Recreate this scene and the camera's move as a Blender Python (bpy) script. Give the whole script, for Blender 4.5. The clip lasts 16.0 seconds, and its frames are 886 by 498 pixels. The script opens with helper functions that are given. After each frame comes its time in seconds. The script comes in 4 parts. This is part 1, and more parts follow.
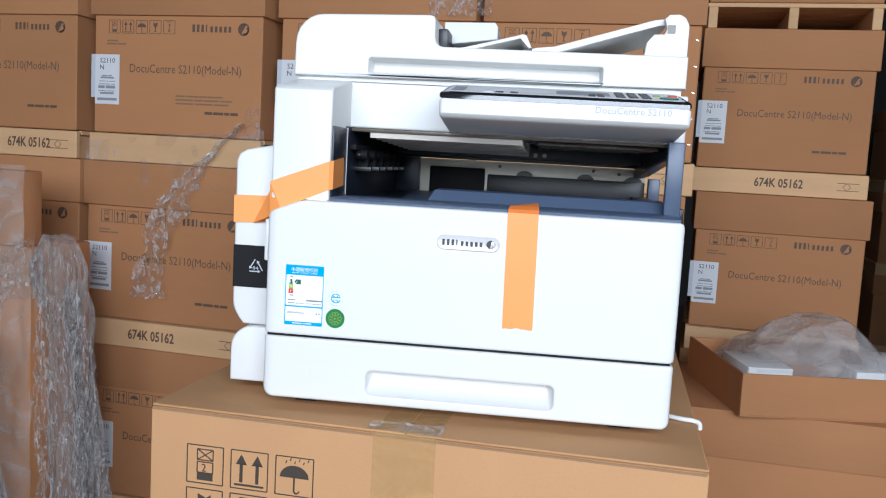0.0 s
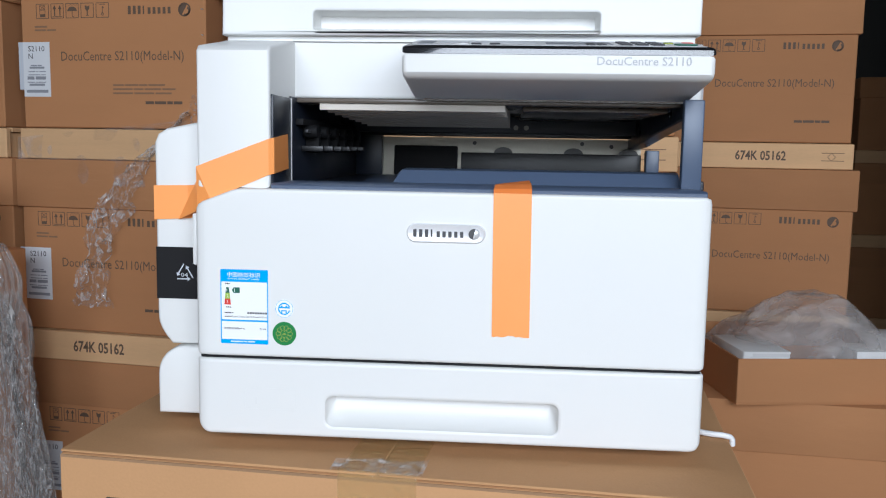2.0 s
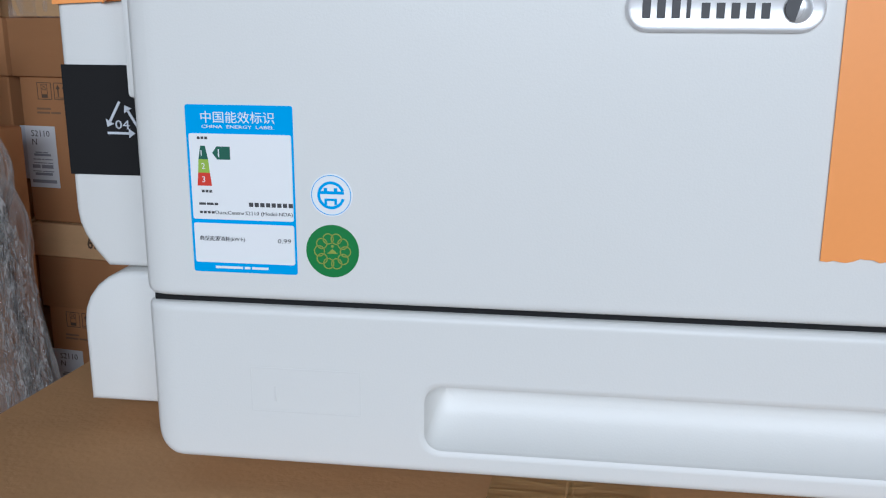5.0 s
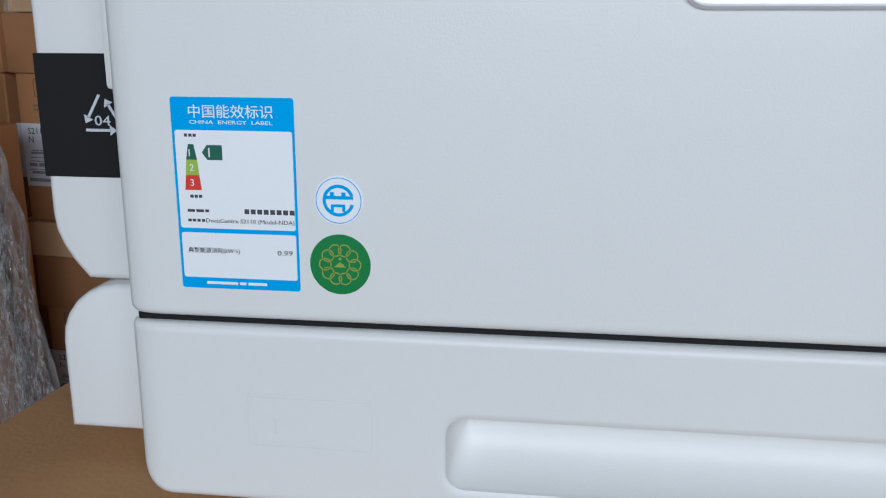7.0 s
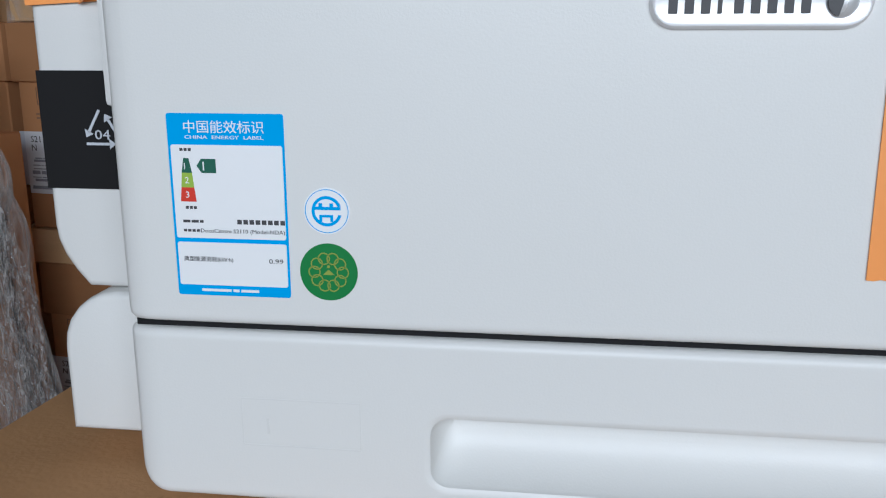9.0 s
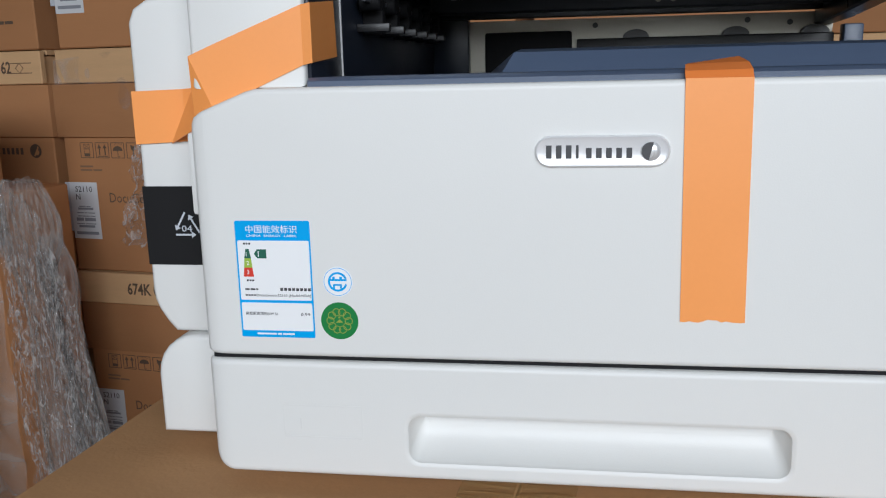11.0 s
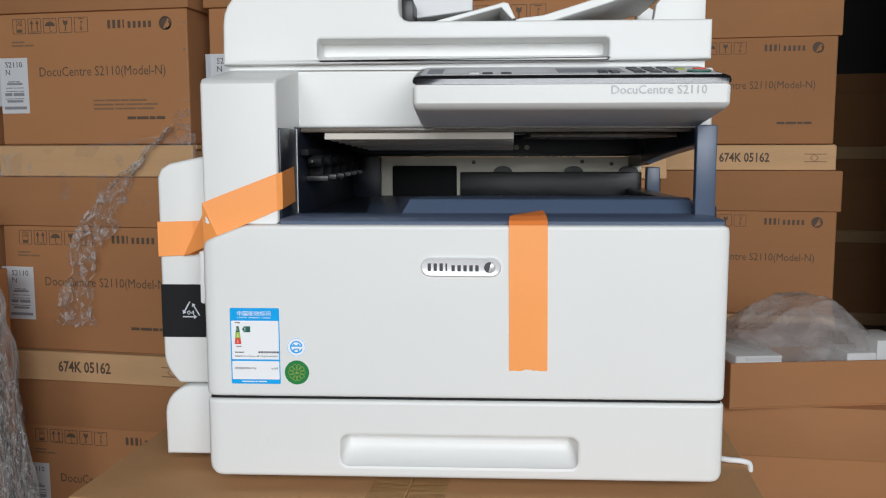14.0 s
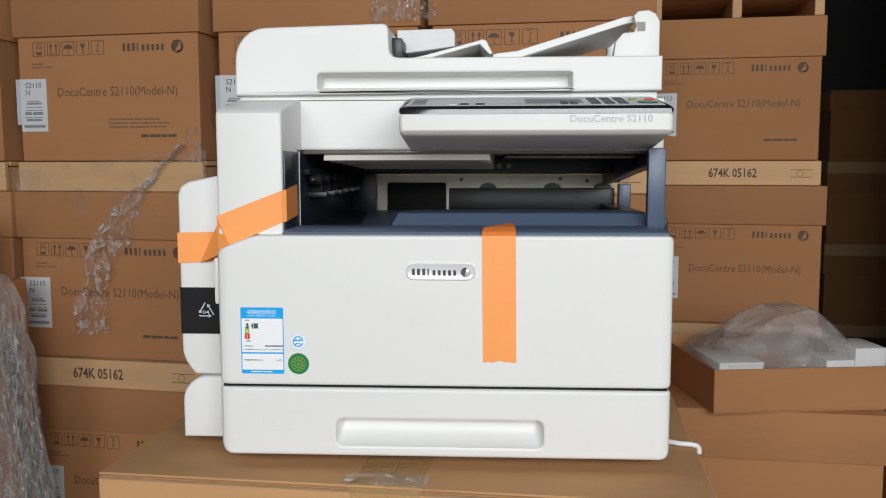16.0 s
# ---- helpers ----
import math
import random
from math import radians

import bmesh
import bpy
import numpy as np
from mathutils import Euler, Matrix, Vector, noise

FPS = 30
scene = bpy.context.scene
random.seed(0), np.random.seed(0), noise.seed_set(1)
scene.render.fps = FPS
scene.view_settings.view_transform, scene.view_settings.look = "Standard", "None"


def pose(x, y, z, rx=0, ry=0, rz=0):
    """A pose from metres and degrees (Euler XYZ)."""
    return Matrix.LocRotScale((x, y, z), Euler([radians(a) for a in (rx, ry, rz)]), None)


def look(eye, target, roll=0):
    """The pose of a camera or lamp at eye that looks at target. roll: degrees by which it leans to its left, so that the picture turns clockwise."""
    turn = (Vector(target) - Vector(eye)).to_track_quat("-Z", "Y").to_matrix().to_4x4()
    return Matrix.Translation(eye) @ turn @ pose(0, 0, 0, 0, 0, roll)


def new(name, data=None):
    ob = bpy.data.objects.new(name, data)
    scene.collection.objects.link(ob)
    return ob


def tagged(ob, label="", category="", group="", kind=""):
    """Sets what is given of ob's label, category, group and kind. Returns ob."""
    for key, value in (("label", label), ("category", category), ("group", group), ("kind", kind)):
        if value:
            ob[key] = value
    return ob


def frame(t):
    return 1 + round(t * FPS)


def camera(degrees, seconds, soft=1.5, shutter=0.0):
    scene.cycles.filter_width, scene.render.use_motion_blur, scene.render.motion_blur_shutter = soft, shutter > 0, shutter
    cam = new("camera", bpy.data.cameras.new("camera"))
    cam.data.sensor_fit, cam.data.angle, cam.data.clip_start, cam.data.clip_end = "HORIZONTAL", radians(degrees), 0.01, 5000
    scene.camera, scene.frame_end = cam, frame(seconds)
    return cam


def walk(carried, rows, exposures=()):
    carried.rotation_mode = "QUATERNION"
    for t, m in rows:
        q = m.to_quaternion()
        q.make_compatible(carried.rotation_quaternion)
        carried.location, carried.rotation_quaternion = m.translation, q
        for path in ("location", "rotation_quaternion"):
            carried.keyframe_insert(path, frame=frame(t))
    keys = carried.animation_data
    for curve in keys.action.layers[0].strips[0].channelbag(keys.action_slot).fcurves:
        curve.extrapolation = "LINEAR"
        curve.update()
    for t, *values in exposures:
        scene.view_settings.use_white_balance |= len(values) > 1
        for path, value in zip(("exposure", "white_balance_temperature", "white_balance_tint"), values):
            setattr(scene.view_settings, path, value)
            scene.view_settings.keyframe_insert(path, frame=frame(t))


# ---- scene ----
cam = camera(54.4, 16.0, soft=1.15)
PATH = [
    (0, (0.371, -1.153, 1.541), (0.153, 0.824, 1.333), 3.2),
    (0.5, (0.391, -1.091, 1.547), (0.183, 0.889, 1.353), 0.9),
    (1, (0.379, -1.03, 1.539), (0.18, 0.948, 1.326), 1.1),
    (1.5, (0.363, -0.979, 1.534), (0.19, 1.002, 1.317), 0.9),
    (2, (0.342, -0.929, 1.521), (0.199, 1.052, 1.29), 1.0),
    (2.5, (0.339, -0.873, 1.514), (0.204, 1.108, 1.281), 0.7),
    (3, (0.323, -0.772, 1.497), (0.148, 1.202, 1.234), 0.0),
    (3.5, (0.3, -0.678, 1.477), (0.088, 1.286, 1.17), -0.3),
    (6, (0.173, -0.325, 1.4), (-0.073, 1.586, 0.863), 0.6),
    (6.5, (0.183, -0.337, 1.404), (-0.062, 1.579, 0.889), 0.3),
    (7, (0.189, -0.352, 1.411), (-0.057, 1.571, 0.922), 0.2),
    (7.5, (0.186, -0.352, 1.411), (-0.061, 1.571, 0.921), 0.2),
    (8, (0.186, -0.352, 1.411), (-0.068, 1.57, 0.919), 0.0),
    (8.5, (0.191, -0.356, 1.412), (-0.056, 1.569, 0.927), 0.1),
    (11, (0.261, -0.562, 1.485), (-0.04, 1.371, 1.072), -1.4),
    (11.5, (0.277, -0.652, 1.511), (0.068, 1.304, 1.146), -1.4),
    (12, (0.277, -0.706, 1.52), (0.126, 1.26, 1.189), -0.2),
    (12.5, (0.284, -0.746, 1.527), (0.152, 1.226, 1.22), -0.2),
    (13, (0.295, -0.801, 1.538), (0.183, 1.176, 1.256), -0.2),
    (13.5, (0.3, -0.855, 1.547), (0.202, 1.126, 1.29), -0.3),
    (14, (0.301, -0.91, 1.555), (0.209, 1.075, 1.324), -0.1),
    (14.5, (0.305, -0.956, 1.563), (0.224, 1.031, 1.356), 0.1),
    (15, (0.313, -1.001, 1.568), (0.241, 0.989, 1.384), 0.3),
    (15.5, (0.317, -1.024, 1.567), (0.215, 0.963, 1.362), 0.0),
    (16, (0.336, -1.049, 1.563), (0.231, 0.939, 1.364), -0.1),
]
EXPO = [  # seconds, stops, kelvin, tint
    (0.0, 0.43, 5700, 10), (1.0, 0.26, 5730, 10), (2.0, 0.23, 5830, 10), (3.5, 0.12, 5760, 10), (6.0, -0.33, 5740, 9), (8.7, -0.27, 5790, 9),
    (11.0, -0.1, 6100, 10), (12.5, -0.07, 6200, 10), (16.0, 0.02, 6500, 10),
]
walk(cam, [(t, look(eye, target, roll)) for t, eye, target, roll in PATH], EXPO)

from mathutils.geometry import tessellate_polygon

# ---- world and light ----
world = bpy.data.worlds.new("sky")
scene.world = world
world.use_nodes = True
wn = world.node_tree.nodes
sky = wn.new("ShaderNodeTexSky")
sky.sky_type, sky.sun_disc = "NISHITA", False
sky.sun_elevation, sky.sun_rotation = radians(50), radians(170)
world.node_tree.links.new(sky.outputs[0], wn["Background"].inputs[0])
wn["Background"].inputs[1].default_value = 0.08

sun = new("sun", bpy.data.lights.new("sun", "SUN"))
sun.data.energy, sun.data.angle, sun.data.color = 0.8, radians(12), (1.0, 0.96, 0.9)
sun.matrix_world = look((0.5, -6, 8), (0.2, 0, 0))

# the wide open loading door behind the camera lets the overcast sky in
door_light = new("door_daylight", bpy.data.lights.new("door_daylight", "AREA"))
door_light.data.shape, door_light.data.size, door_light.data.size_y = "RECTANGLE", 6.0, 2.3
door_light.data.energy, door_light.data.color = 372, (0.96, 0.985, 1.0)
door_light.matrix_world = look((1.1, -5.3, 3.15), (0.4, 1.0, 1.2))


# ---- materials ----
def mat(name, color, rough=0.5, metal=0.0, vary=0.06, scale=4.0, grain=200.0, bump=0.05, stretch=(1, 1, 1), dark=None, rand=0.0, spec=0.5, coat=0.0, warp=0.0):
    """A surface with broad stains, fine grain and a slight relief."""
    m = bpy.data.materials.new(name)
    m.use_nodes = True
    nt = m.node_tree
    n, ln = nt.nodes, nt.links
    b = n["Principled BSDF"]
    b.inputs["Metallic"].default_value = metal
    b.inputs["Specular IOR Level"].default_value = spec
    b.inputs["Coat Weight"].default_value = coat
    co = n.new("ShaderNodeTexCoord")
    mp = n.new("ShaderNodeMapping")
    mp.inputs["Scale"].default_value = stretch
    ln.new(co.outputs["Object"], mp.inputs["Vector"])
    big = n.new("ShaderNodeTexNoise")
    big.inputs["Scale"].default_value, big.inputs["Detail"].default_value = scale, 6
    fine = n.new("ShaderNodeTexNoise")
    fine.inputs["Scale"].default_value, fine.inputs["Detail"].default_value = grain, 3
    ln.new(mp.outputs[0], big.inputs["Vector"])
    ln.new(mp.outputs[0], fine.inputs["Vector"])
    mix = n.new("ShaderNodeMix")
    mix.data_type = "RGBA"
    d = dark or tuple(c * (1 - 2.2 * vary) for c in color)
    mix.inputs["A"].default_value = (*d, 1)
    mix.inputs["B"].default_value = (*color, 1)
    add = n.new("ShaderNodeMath")
    add.operation = "MULTIPLY_ADD"
    add.inputs[1].default_value = 0.45
    ln.new(fine.outputs["Fac"], add.inputs[0])
    sc = n.new("ShaderNodeMath")
    sc.operation = "MULTIPLY"
    sc.inputs[1].default_value = 0.95
    ln.new(big.outputs["Fac"], sc.inputs[0])
    ln.new(sc.outputs[0], add.inputs[2])
    ln.new(add.outputs[0], mix.inputs["Factor"])
    src = mix.outputs["Result"]
    if rand:
        inf = n.new("ShaderNodeObjectInfo")
        hs = n.new("ShaderNodeHueSaturation")
        rg = n.new("ShaderNodeMapRange")
        rg.inputs["To Min"].default_value, rg.inputs["To Max"].default_value = 1 - rand, 1 + rand
        ln.new(inf.outputs["Random"], rg.inputs["Value"])
        ln.new(rg.outputs[0], hs.inputs["Value"])
        ln.new(src, hs.inputs["Color"])
        src = hs.outputs[0]
    ln.new(src, b.inputs["Base Color"])
    rr_ = n.new("ShaderNodeMapRange")
    rr_.inputs["To Min"].default_value, rr_.inputs["To Max"].default_value = max(0.02, rough - 0.08), min(1, rough + 0.08)
    ln.new(big.outputs["Fac"], rr_.inputs["Value"])
    ln.new(rr_.outputs[0], b.inputs["Roughness"])
    bp = n.new("ShaderNodeBump")
    bp.inputs["Strength"].default_value, bp.inputs["Distance"].default_value = bump, 0.002
    ln.new(fine.outputs["Fac"], bp.inputs["Height"])
    if warp:
        wb_ = n.new("ShaderNodeBump")
        wb_.inputs["Strength"].default_value, wb_.inputs["Distance"].default_value = warp, 0.03
        ln.new(big.outputs["Fac"], wb_.inputs["Height"])
        ln.new(wb_.outputs[0], bp.inputs["Normal"])
    ln.new(bp.outputs[0], b.inputs["Normal"])
    return m


def film_mat(name, lo, hi, scale, stretch, tint=(0.86, 0.87, 0.89), rough=0.16, bump=0.6):
    """Clear plastic film: see-through, with whiter noise streaks painted for highlights on its creases."""
    m = bpy.data.materials.new(name)
    m.use_nodes = True
    n, ln = m.node_tree.nodes, m.node_tree.links
    b, out = n["Principled BSDF"], n["Material Output"]
    b.inputs["Base Color"].default_value = (*tint, 1)
    b.inputs["Roughness"].default_value = rough
    b.inputs["Specular IOR Level"].default_value = 0.8
    tr = n.new("ShaderNodeBsdfTransparent")
    tr.inputs[0].default_value = (0.95, 0.95, 0.95, 1)
    co = n.new("ShaderNodeTexCoord")
    mp = n.new("ShaderNodeMapping")
    mp.inputs["Scale"].default_value = stretch
    no = n.new("ShaderNodeTexNoise")
    no.inputs["Scale"].default_value, no.inputs["Detail"].default_value = scale, 8
    no.inputs["Distortion"].default_value = 1.4
    rg = n.new("ShaderNodeMapRange")
    rg.inputs["From Min"].default_value, rg.inputs["From Max"].default_value = 0.44, 0.74
    rg.inputs["To Min"].default_value, rg.inputs["To Max"].default_value = lo, hi
    bp = n.new("ShaderNodeBump")
    bp.inputs["Strength"].default_value, bp.inputs["Distance"].default_value = bump, 0.02
    ms = n.new("ShaderNodeMixShader")
    ln.new(co.outputs["Object"], mp.inputs["Vector"])
    ln.new(mp.outputs[0], no.inputs["Vector"])
    ln.new(no.outputs["Fac"], rg.inputs["Value"])
    ln.new(no.outputs["Fac"], bp.inputs["Height"])
    ln.new(bp.outputs[0], b.inputs["Normal"])
    ln.new(rg.outputs[0], ms.inputs[0])
    ln.new(tr.outputs[0], ms.inputs[1])
    ln.new(b.outputs[0], ms.inputs[2])
    ln.new(ms.outputs[0], out.inputs[0])
    return m


M = {}
M["white"] = mat("white_plastic", (0.72, 0.72, 0.70), 0.42, vary=0.012, scale=6, grain=900, bump=0.05)
M["white_inner"] = mat("cream_ribs", (0.58, 0.53, 0.46), 0.5, vary=0.03, scale=6, grain=600, bump=0.05)
M["white_line"] = mat("moulded_line", (0.688, 0.688, 0.669), 0.45, vary=0.02)
M["guide"] = mat("grey_white_plastic", (0.62, 0.62, 0.62), 0.45, vary=0.02, scale=8, grain=700, bump=0.05)
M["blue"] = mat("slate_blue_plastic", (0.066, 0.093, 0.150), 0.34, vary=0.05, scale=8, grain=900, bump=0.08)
# navy plastic, darkened further for the shade inside the output bay
M["navy"] = mat("shaded_navy_plastic", (0.014, 0.018, 0.028), 0.30, vary=0.08, scale=8, grain=900, bump=0.08, spec=0.35)
M["black"] = mat("black_plastic", (0.012, 0.012, 0.013), 0.4, vary=0.1, scale=8, grain=800, bump=0.06)
M["gloss"] = mat("black_gloss_panel", (0.015, 0.015, 0.017), 0.12, vary=0.05, scale=8, grain=300, bump=0.0, coat=0.6)
# taupe is deepened too, for shade under the scanner and in recesses
M["taupe"] = mat("shaded_taupe_plastic", (0.12, 0.098, 0.078), 0.28, vary=0.06, scale=8, grain=700, bump=0.05)
M["steel"] = mat("galvanised_steel", (0.37, 0.35, 0.30), 0.42, metal=0.5, vary=0.08, scale=12, grain=300, bump=0.05)
M["chrome"] = mat("satin_chrome", (0.74, 0.75, 0.76), 0.28, metal=0.45, vary=0.03, scale=20, grain=800, bump=0.02)
M["badge"] = mat("silvered_badge", (0.80, 0.80, 0.81), 0.3, metal=0.25, vary=0.03, scale=20, grain=800, bump=0.02)
# black of the printed band, also used for painted shade in gaps
M["band"] = mat("matt_black_print_and_shade", (0.010, 0.010, 0.011), 0.65, vary=0.05, spec=0.2)
M["charcoal"] = mat("charcoal_print", (0.05, 0.05, 0.055), 0.5, vary=0.05)
M["kraft"] = mat("kraft_cardboard", (0.48, 0.226, 0.098), 0.82, vary=0.09, scale=2.2, grain=260, bump=0.14, stretch=(1, 1, 2.5), rand=0.08, spec=0.25, warp=0.22)
M["kraft_lid"] = mat("kraft_lid_cardboard", (0.46, 0.218, 0.095), 0.82, vary=0.10, scale=2.6, grain=240, bump=0.14, stretch=(1, 1, 2.5), rand=0.08, spec=0.25, warp=0.25)
M["kraft_new"] = mat("kraft_top_carton", (0.53, 0.292, 0.135), 0.78, vary=0.10, scale=5, grain=300, bump=0.14, spec=0.3, warp=0.2)
M["kraft_edge"] = mat("dark_fold_cardboard", (0.33, 0.20, 0.11), 0.9, vary=0.12, scale=30, grain=300, bump=0.3, spec=0.2)
M["wood"] = mat("pine_board", (0.70, 0.435, 0.225), 0.72, vary=0.11, scale=3.0, grain=60, bump=0.2, stretch=(1, 6, 9), rand=0.08, spec=0.3)
M["print"] = mat("brown_print", (0.125, 0.080, 0.052), 0.7, vary=0.1, grain=400)
M["print_soft"] = mat("faint_brown_print", (0.25, 0.14, 0.078), 0.75, vary=0.1, grain=400)
M["print_black"] = mat("black_print", (0.050, 0.038, 0.027), 0.6, vary=0.1, grain=400)
M["paper"] = mat("white_label_paper", (0.70, 0.71, 0.73), 0.6, vary=0.03, scale=10, grain=300)
M["paper_b"] = mat("bluish_label_paper", (0.55, 0.58, 0.63), 0.6, vary=0.03, scale=10, grain=300)
M["grey_ink"] = mat("grey_ink", (0.27, 0.28, 0.31), 0.6, vary=0.05)
M["pale_ink"] = mat("pale_grey_ink", (0.45, 0.46, 0.48), 0.5, vary=0.03)
M["cyan"] = mat("sky_blue_ink", (0.004, 0.355, 0.79), 0.45, vary=0.02, spec=0.2)
M["ink_white"] = mat("white_ink", (0.82, 0.83, 0.84), 0.4, vary=0.01)
M["green"] = mat("green_sticker", (0.008, 0.20, 0.045), 0.35, vary=0.05)
M["gold"] = mat("gold_ink", (0.30, 0.36, 0.06), 0.4, vary=0.05)
M["dkgreen"] = mat("dark_green_ink", (0.01, 0.11, 0.07), 0.4, vary=0.03)
M["lime"] = mat("lime_ink", (0.32, 0.48, 0.06), 0.4, vary=0.03)
M["red"] = mat("red_ink", (0.65, 0.04, 0.02), 0.4, vary=0.03)
M["tape"] = mat("orange_tape", (0.93, 0.345, 0.09), 0.42, vary=0.03, scale=20, grain=400, bump=0.015)
M["tape_b"] = mat("orange_tape_folded", (0.80, 0.22, 0.045), 0.42, vary=0.05, scale=20, grain=400, bump=0.06)
M["foam"] = mat("white_foam", (0.74, 0.74, 0.73), 0.85, vary=0.05, scale=30, grain=260, bump=0.5)
M["cord"] = mat("white_strap", (0.76, 0.76, 0.76), 0.5, vary=0.03)
M["staple"] = mat("staple_steel", (0.75, 0.74, 0.72), 0.3, metal=0.8, vary=0.03)
# brown tint is there to warm the light bounced from the unseen floor
M["concrete"] = mat("concrete", (0.21, 0.155, 0.110), 0.8, vary=0.12, scale=1.2, grain=60, bump=0.2)
M["wall"] = mat("grey_wall", (0.10, 0.098, 0.095), 0.85, vary=0.12, scale=1.0, grain=40, bump=0.1)
M["ceil"] = mat("dark_roof_sheet", (0.06, 0.06, 0.06), 0.8, vary=0.1, scale=1.0, grain=40)
M["film"] = film_mat("stretch_film", 0.08, 0.38, 40, (1.8, 1.8, 0.14), tint=(0.68, 0.64, 0.61), rough=0.08, bump=0.7)
# paler film whose white streaks paint the glints along folds
M["film_fold"] = film_mat("folded_film_with_glints", 0.02, 0.68, 70, (1.3, 1.3, 0.30), tint=(0.80, 0.765, 0.74), rough=0.06, bump=1.0)
# more opaque film with a pale brownish-grey tint
M["film_greyish"] = film_mat("greyish_stretch_film", 0.22, 0.55, 9, (0.7, 1.0, 1.3), tint=(0.68, 0.60, 0.55), rough=0.2, bump=0.5)
M["film_bright"] = film_mat("loose_stretch_film", 0.03, 0.72, 30, (1.5, 1.5, 0.7), tint=(0.80, 0.77, 0.75), rough=0.06, bump=1.0)
M["film_thin"] = film_mat("thin_stretch_film", 0.02, 0.22, 12, (0.6, 1.2, 1.6), rough=0.2, bump=0.4)
M["bag"] = film_mat("clear_bag", 0.32, 0.66, 6, (1, 1, 1.4), tint=(0.68, 0.635, 0.61), rough=0.10, bump=0.30)
M["clear_tape"] = film_mat("clear_packing_tape", 0.18, 0.42, 30, (0.5, 3, 1), tint=(0.78, 0.50, 0.21), rough=0.12, bump=0.25)


# ---- builders ----
def mesh_of(bm, name, m, smooth=40):
    bmesh.ops.recalc_face_normals(bm, faces=bm.faces)
    me = bpy.data.meshes.new(name)
    bm.to_mesh(me)
    bm.free()
    me.materials.append(m)
    if smooth:
        me.shade_smooth()
        me.set_sharp_from_angle(angle=radians(smooth))
    return me


def part(name, bm, m, parent, label="", smooth=40):
    """One mesh object under a thing or a part; bm is in the thing's own space."""
    me = bm if isinstance(bm, bpy.types.Mesh) else mesh_of(bm, name, m, smooth)
    ob = new(name, me)
    ob.parent = parent
    return tagged(ob, label)


def thing(name, m, label, category, group="", kind=""):
    ob = new(name)
    ob.empty_display_size = 0.05
    ob.matrix_basis = m
    return tagged(ob, label, category, group, kind)


def solid(name, bm, m, label, category, kind="", place=None, smooth=40):
    ob = new(name, mesh_of(bm, name, m, smooth))
    if place:
        ob.matrix_basis = place
    return tagged(ob, label, category, "", kind)


def box(x0, x1, y0, y1, z0, z1, bevel=0.0, seg=2, bm=None):
    own = bmesh.new()
    bmesh.ops.create_cube(own, size=1, matrix=Matrix.Translation(((x0 + x1) / 2, (y0 + y1) / 2, (z0 + z1) / 2)) @ Matrix.Diagonal((x1 - x0, y1 - y0, z1 - z0, 1)))
    if bevel:
        bmesh.ops.bevel(own, geom=own.edges[:], offset=bevel, segments=seg, profile=0.5, affect="EDGES")
    return join(bm, own)


def join(bm, own):
    if bm is None:
        return own
    me = bpy.data.meshes.new("tmp")
    own.to_mesh(me)
    own.free()
    bm.from_mesh(me)
    bpy.data.meshes.remove(me)
    return bm


def prism(pts, y0, y1, bevel=0.0, seg=2, bm=None, axis="y"):
    """A closed outline in x and z, drawn out along y (or an outline in y and z along x)."""
    own = bmesh.new()
    put = (lambda a, b, d: (a, d, b)) if axis == "y" else ((lambda a, b, d: (d, a, b)) if axis == "x" else (lambda a, b, d: (a, b, d)))
    lo = [own.verts.new(put(a, b, y0)) for a, b in pts]
    hi = [own.verts.new(put(a, b, y1)) for a, b in pts]
    n = len(pts)
    f0, f1 = own.faces.new(lo), own.faces.new(hi[::-1])
    for i in range(n):
        own.faces.new((lo[i], lo[(i + 1) % n], hi[(i + 1) % n], hi[i]))
    if bevel:
        bmesh.ops.recalc_face_normals(own, faces=own.faces)
        bmesh.ops.bevel(own, geom=list(f0.edges) + list(f1.edges), offset=bevel, segments=seg, profile=0.5, affect="EDGES")
    return join(bm, own)


def rr(x0, x1, z0, z1, r, n=6):
    """A rounded rectangle; r is one radius or four (rx, rz): lower left, lower right, upper right, upper left."""
    rs = r if isinstance(r, (list, tuple)) else [(r, r)] * 4
    out = []
    for k, (cx, cz, sx, sz) in enumerate(((x0, z0, 1, 1), (x1, z0, -1, 1), (x1, z1, -1, -1), (x0, z1, 1, -1))):
        rx, rz = rs[k]
        for i in range(n + 1):
            a = radians(180 + 90 * k + 90 * i / n)
            out.append((cx + sx * rx + rx * math.cos(a), cz + sz * rz + rz * math.sin(a)))
    return out


def skin(loops, bm=None, caps=(True, True)):
    """Closed rings of 3D points joined one to the next."""
    own = bmesh.new()
    vs = [[own.verts.new(p) for p in lp] for lp in loops]
    n = len(loops[0])
    for a, b in zip(vs, vs[1:]):
        for i in range(n):
            own.faces.new((a[i], a[(i + 1) % n], b[(i + 1) % n], b[i]))
    if caps[0]:
        own.faces.new(vs[0])
    if caps[1]:
        own.faces.new(vs[-1][::-1])
    return join(bm, own)


def pad(r, k):
    return [(max(0.0005, a - k), max(0.0005, b - k)) for a, b in r] if isinstance(r, (list, tuple)) else max(0.0005, r - k)


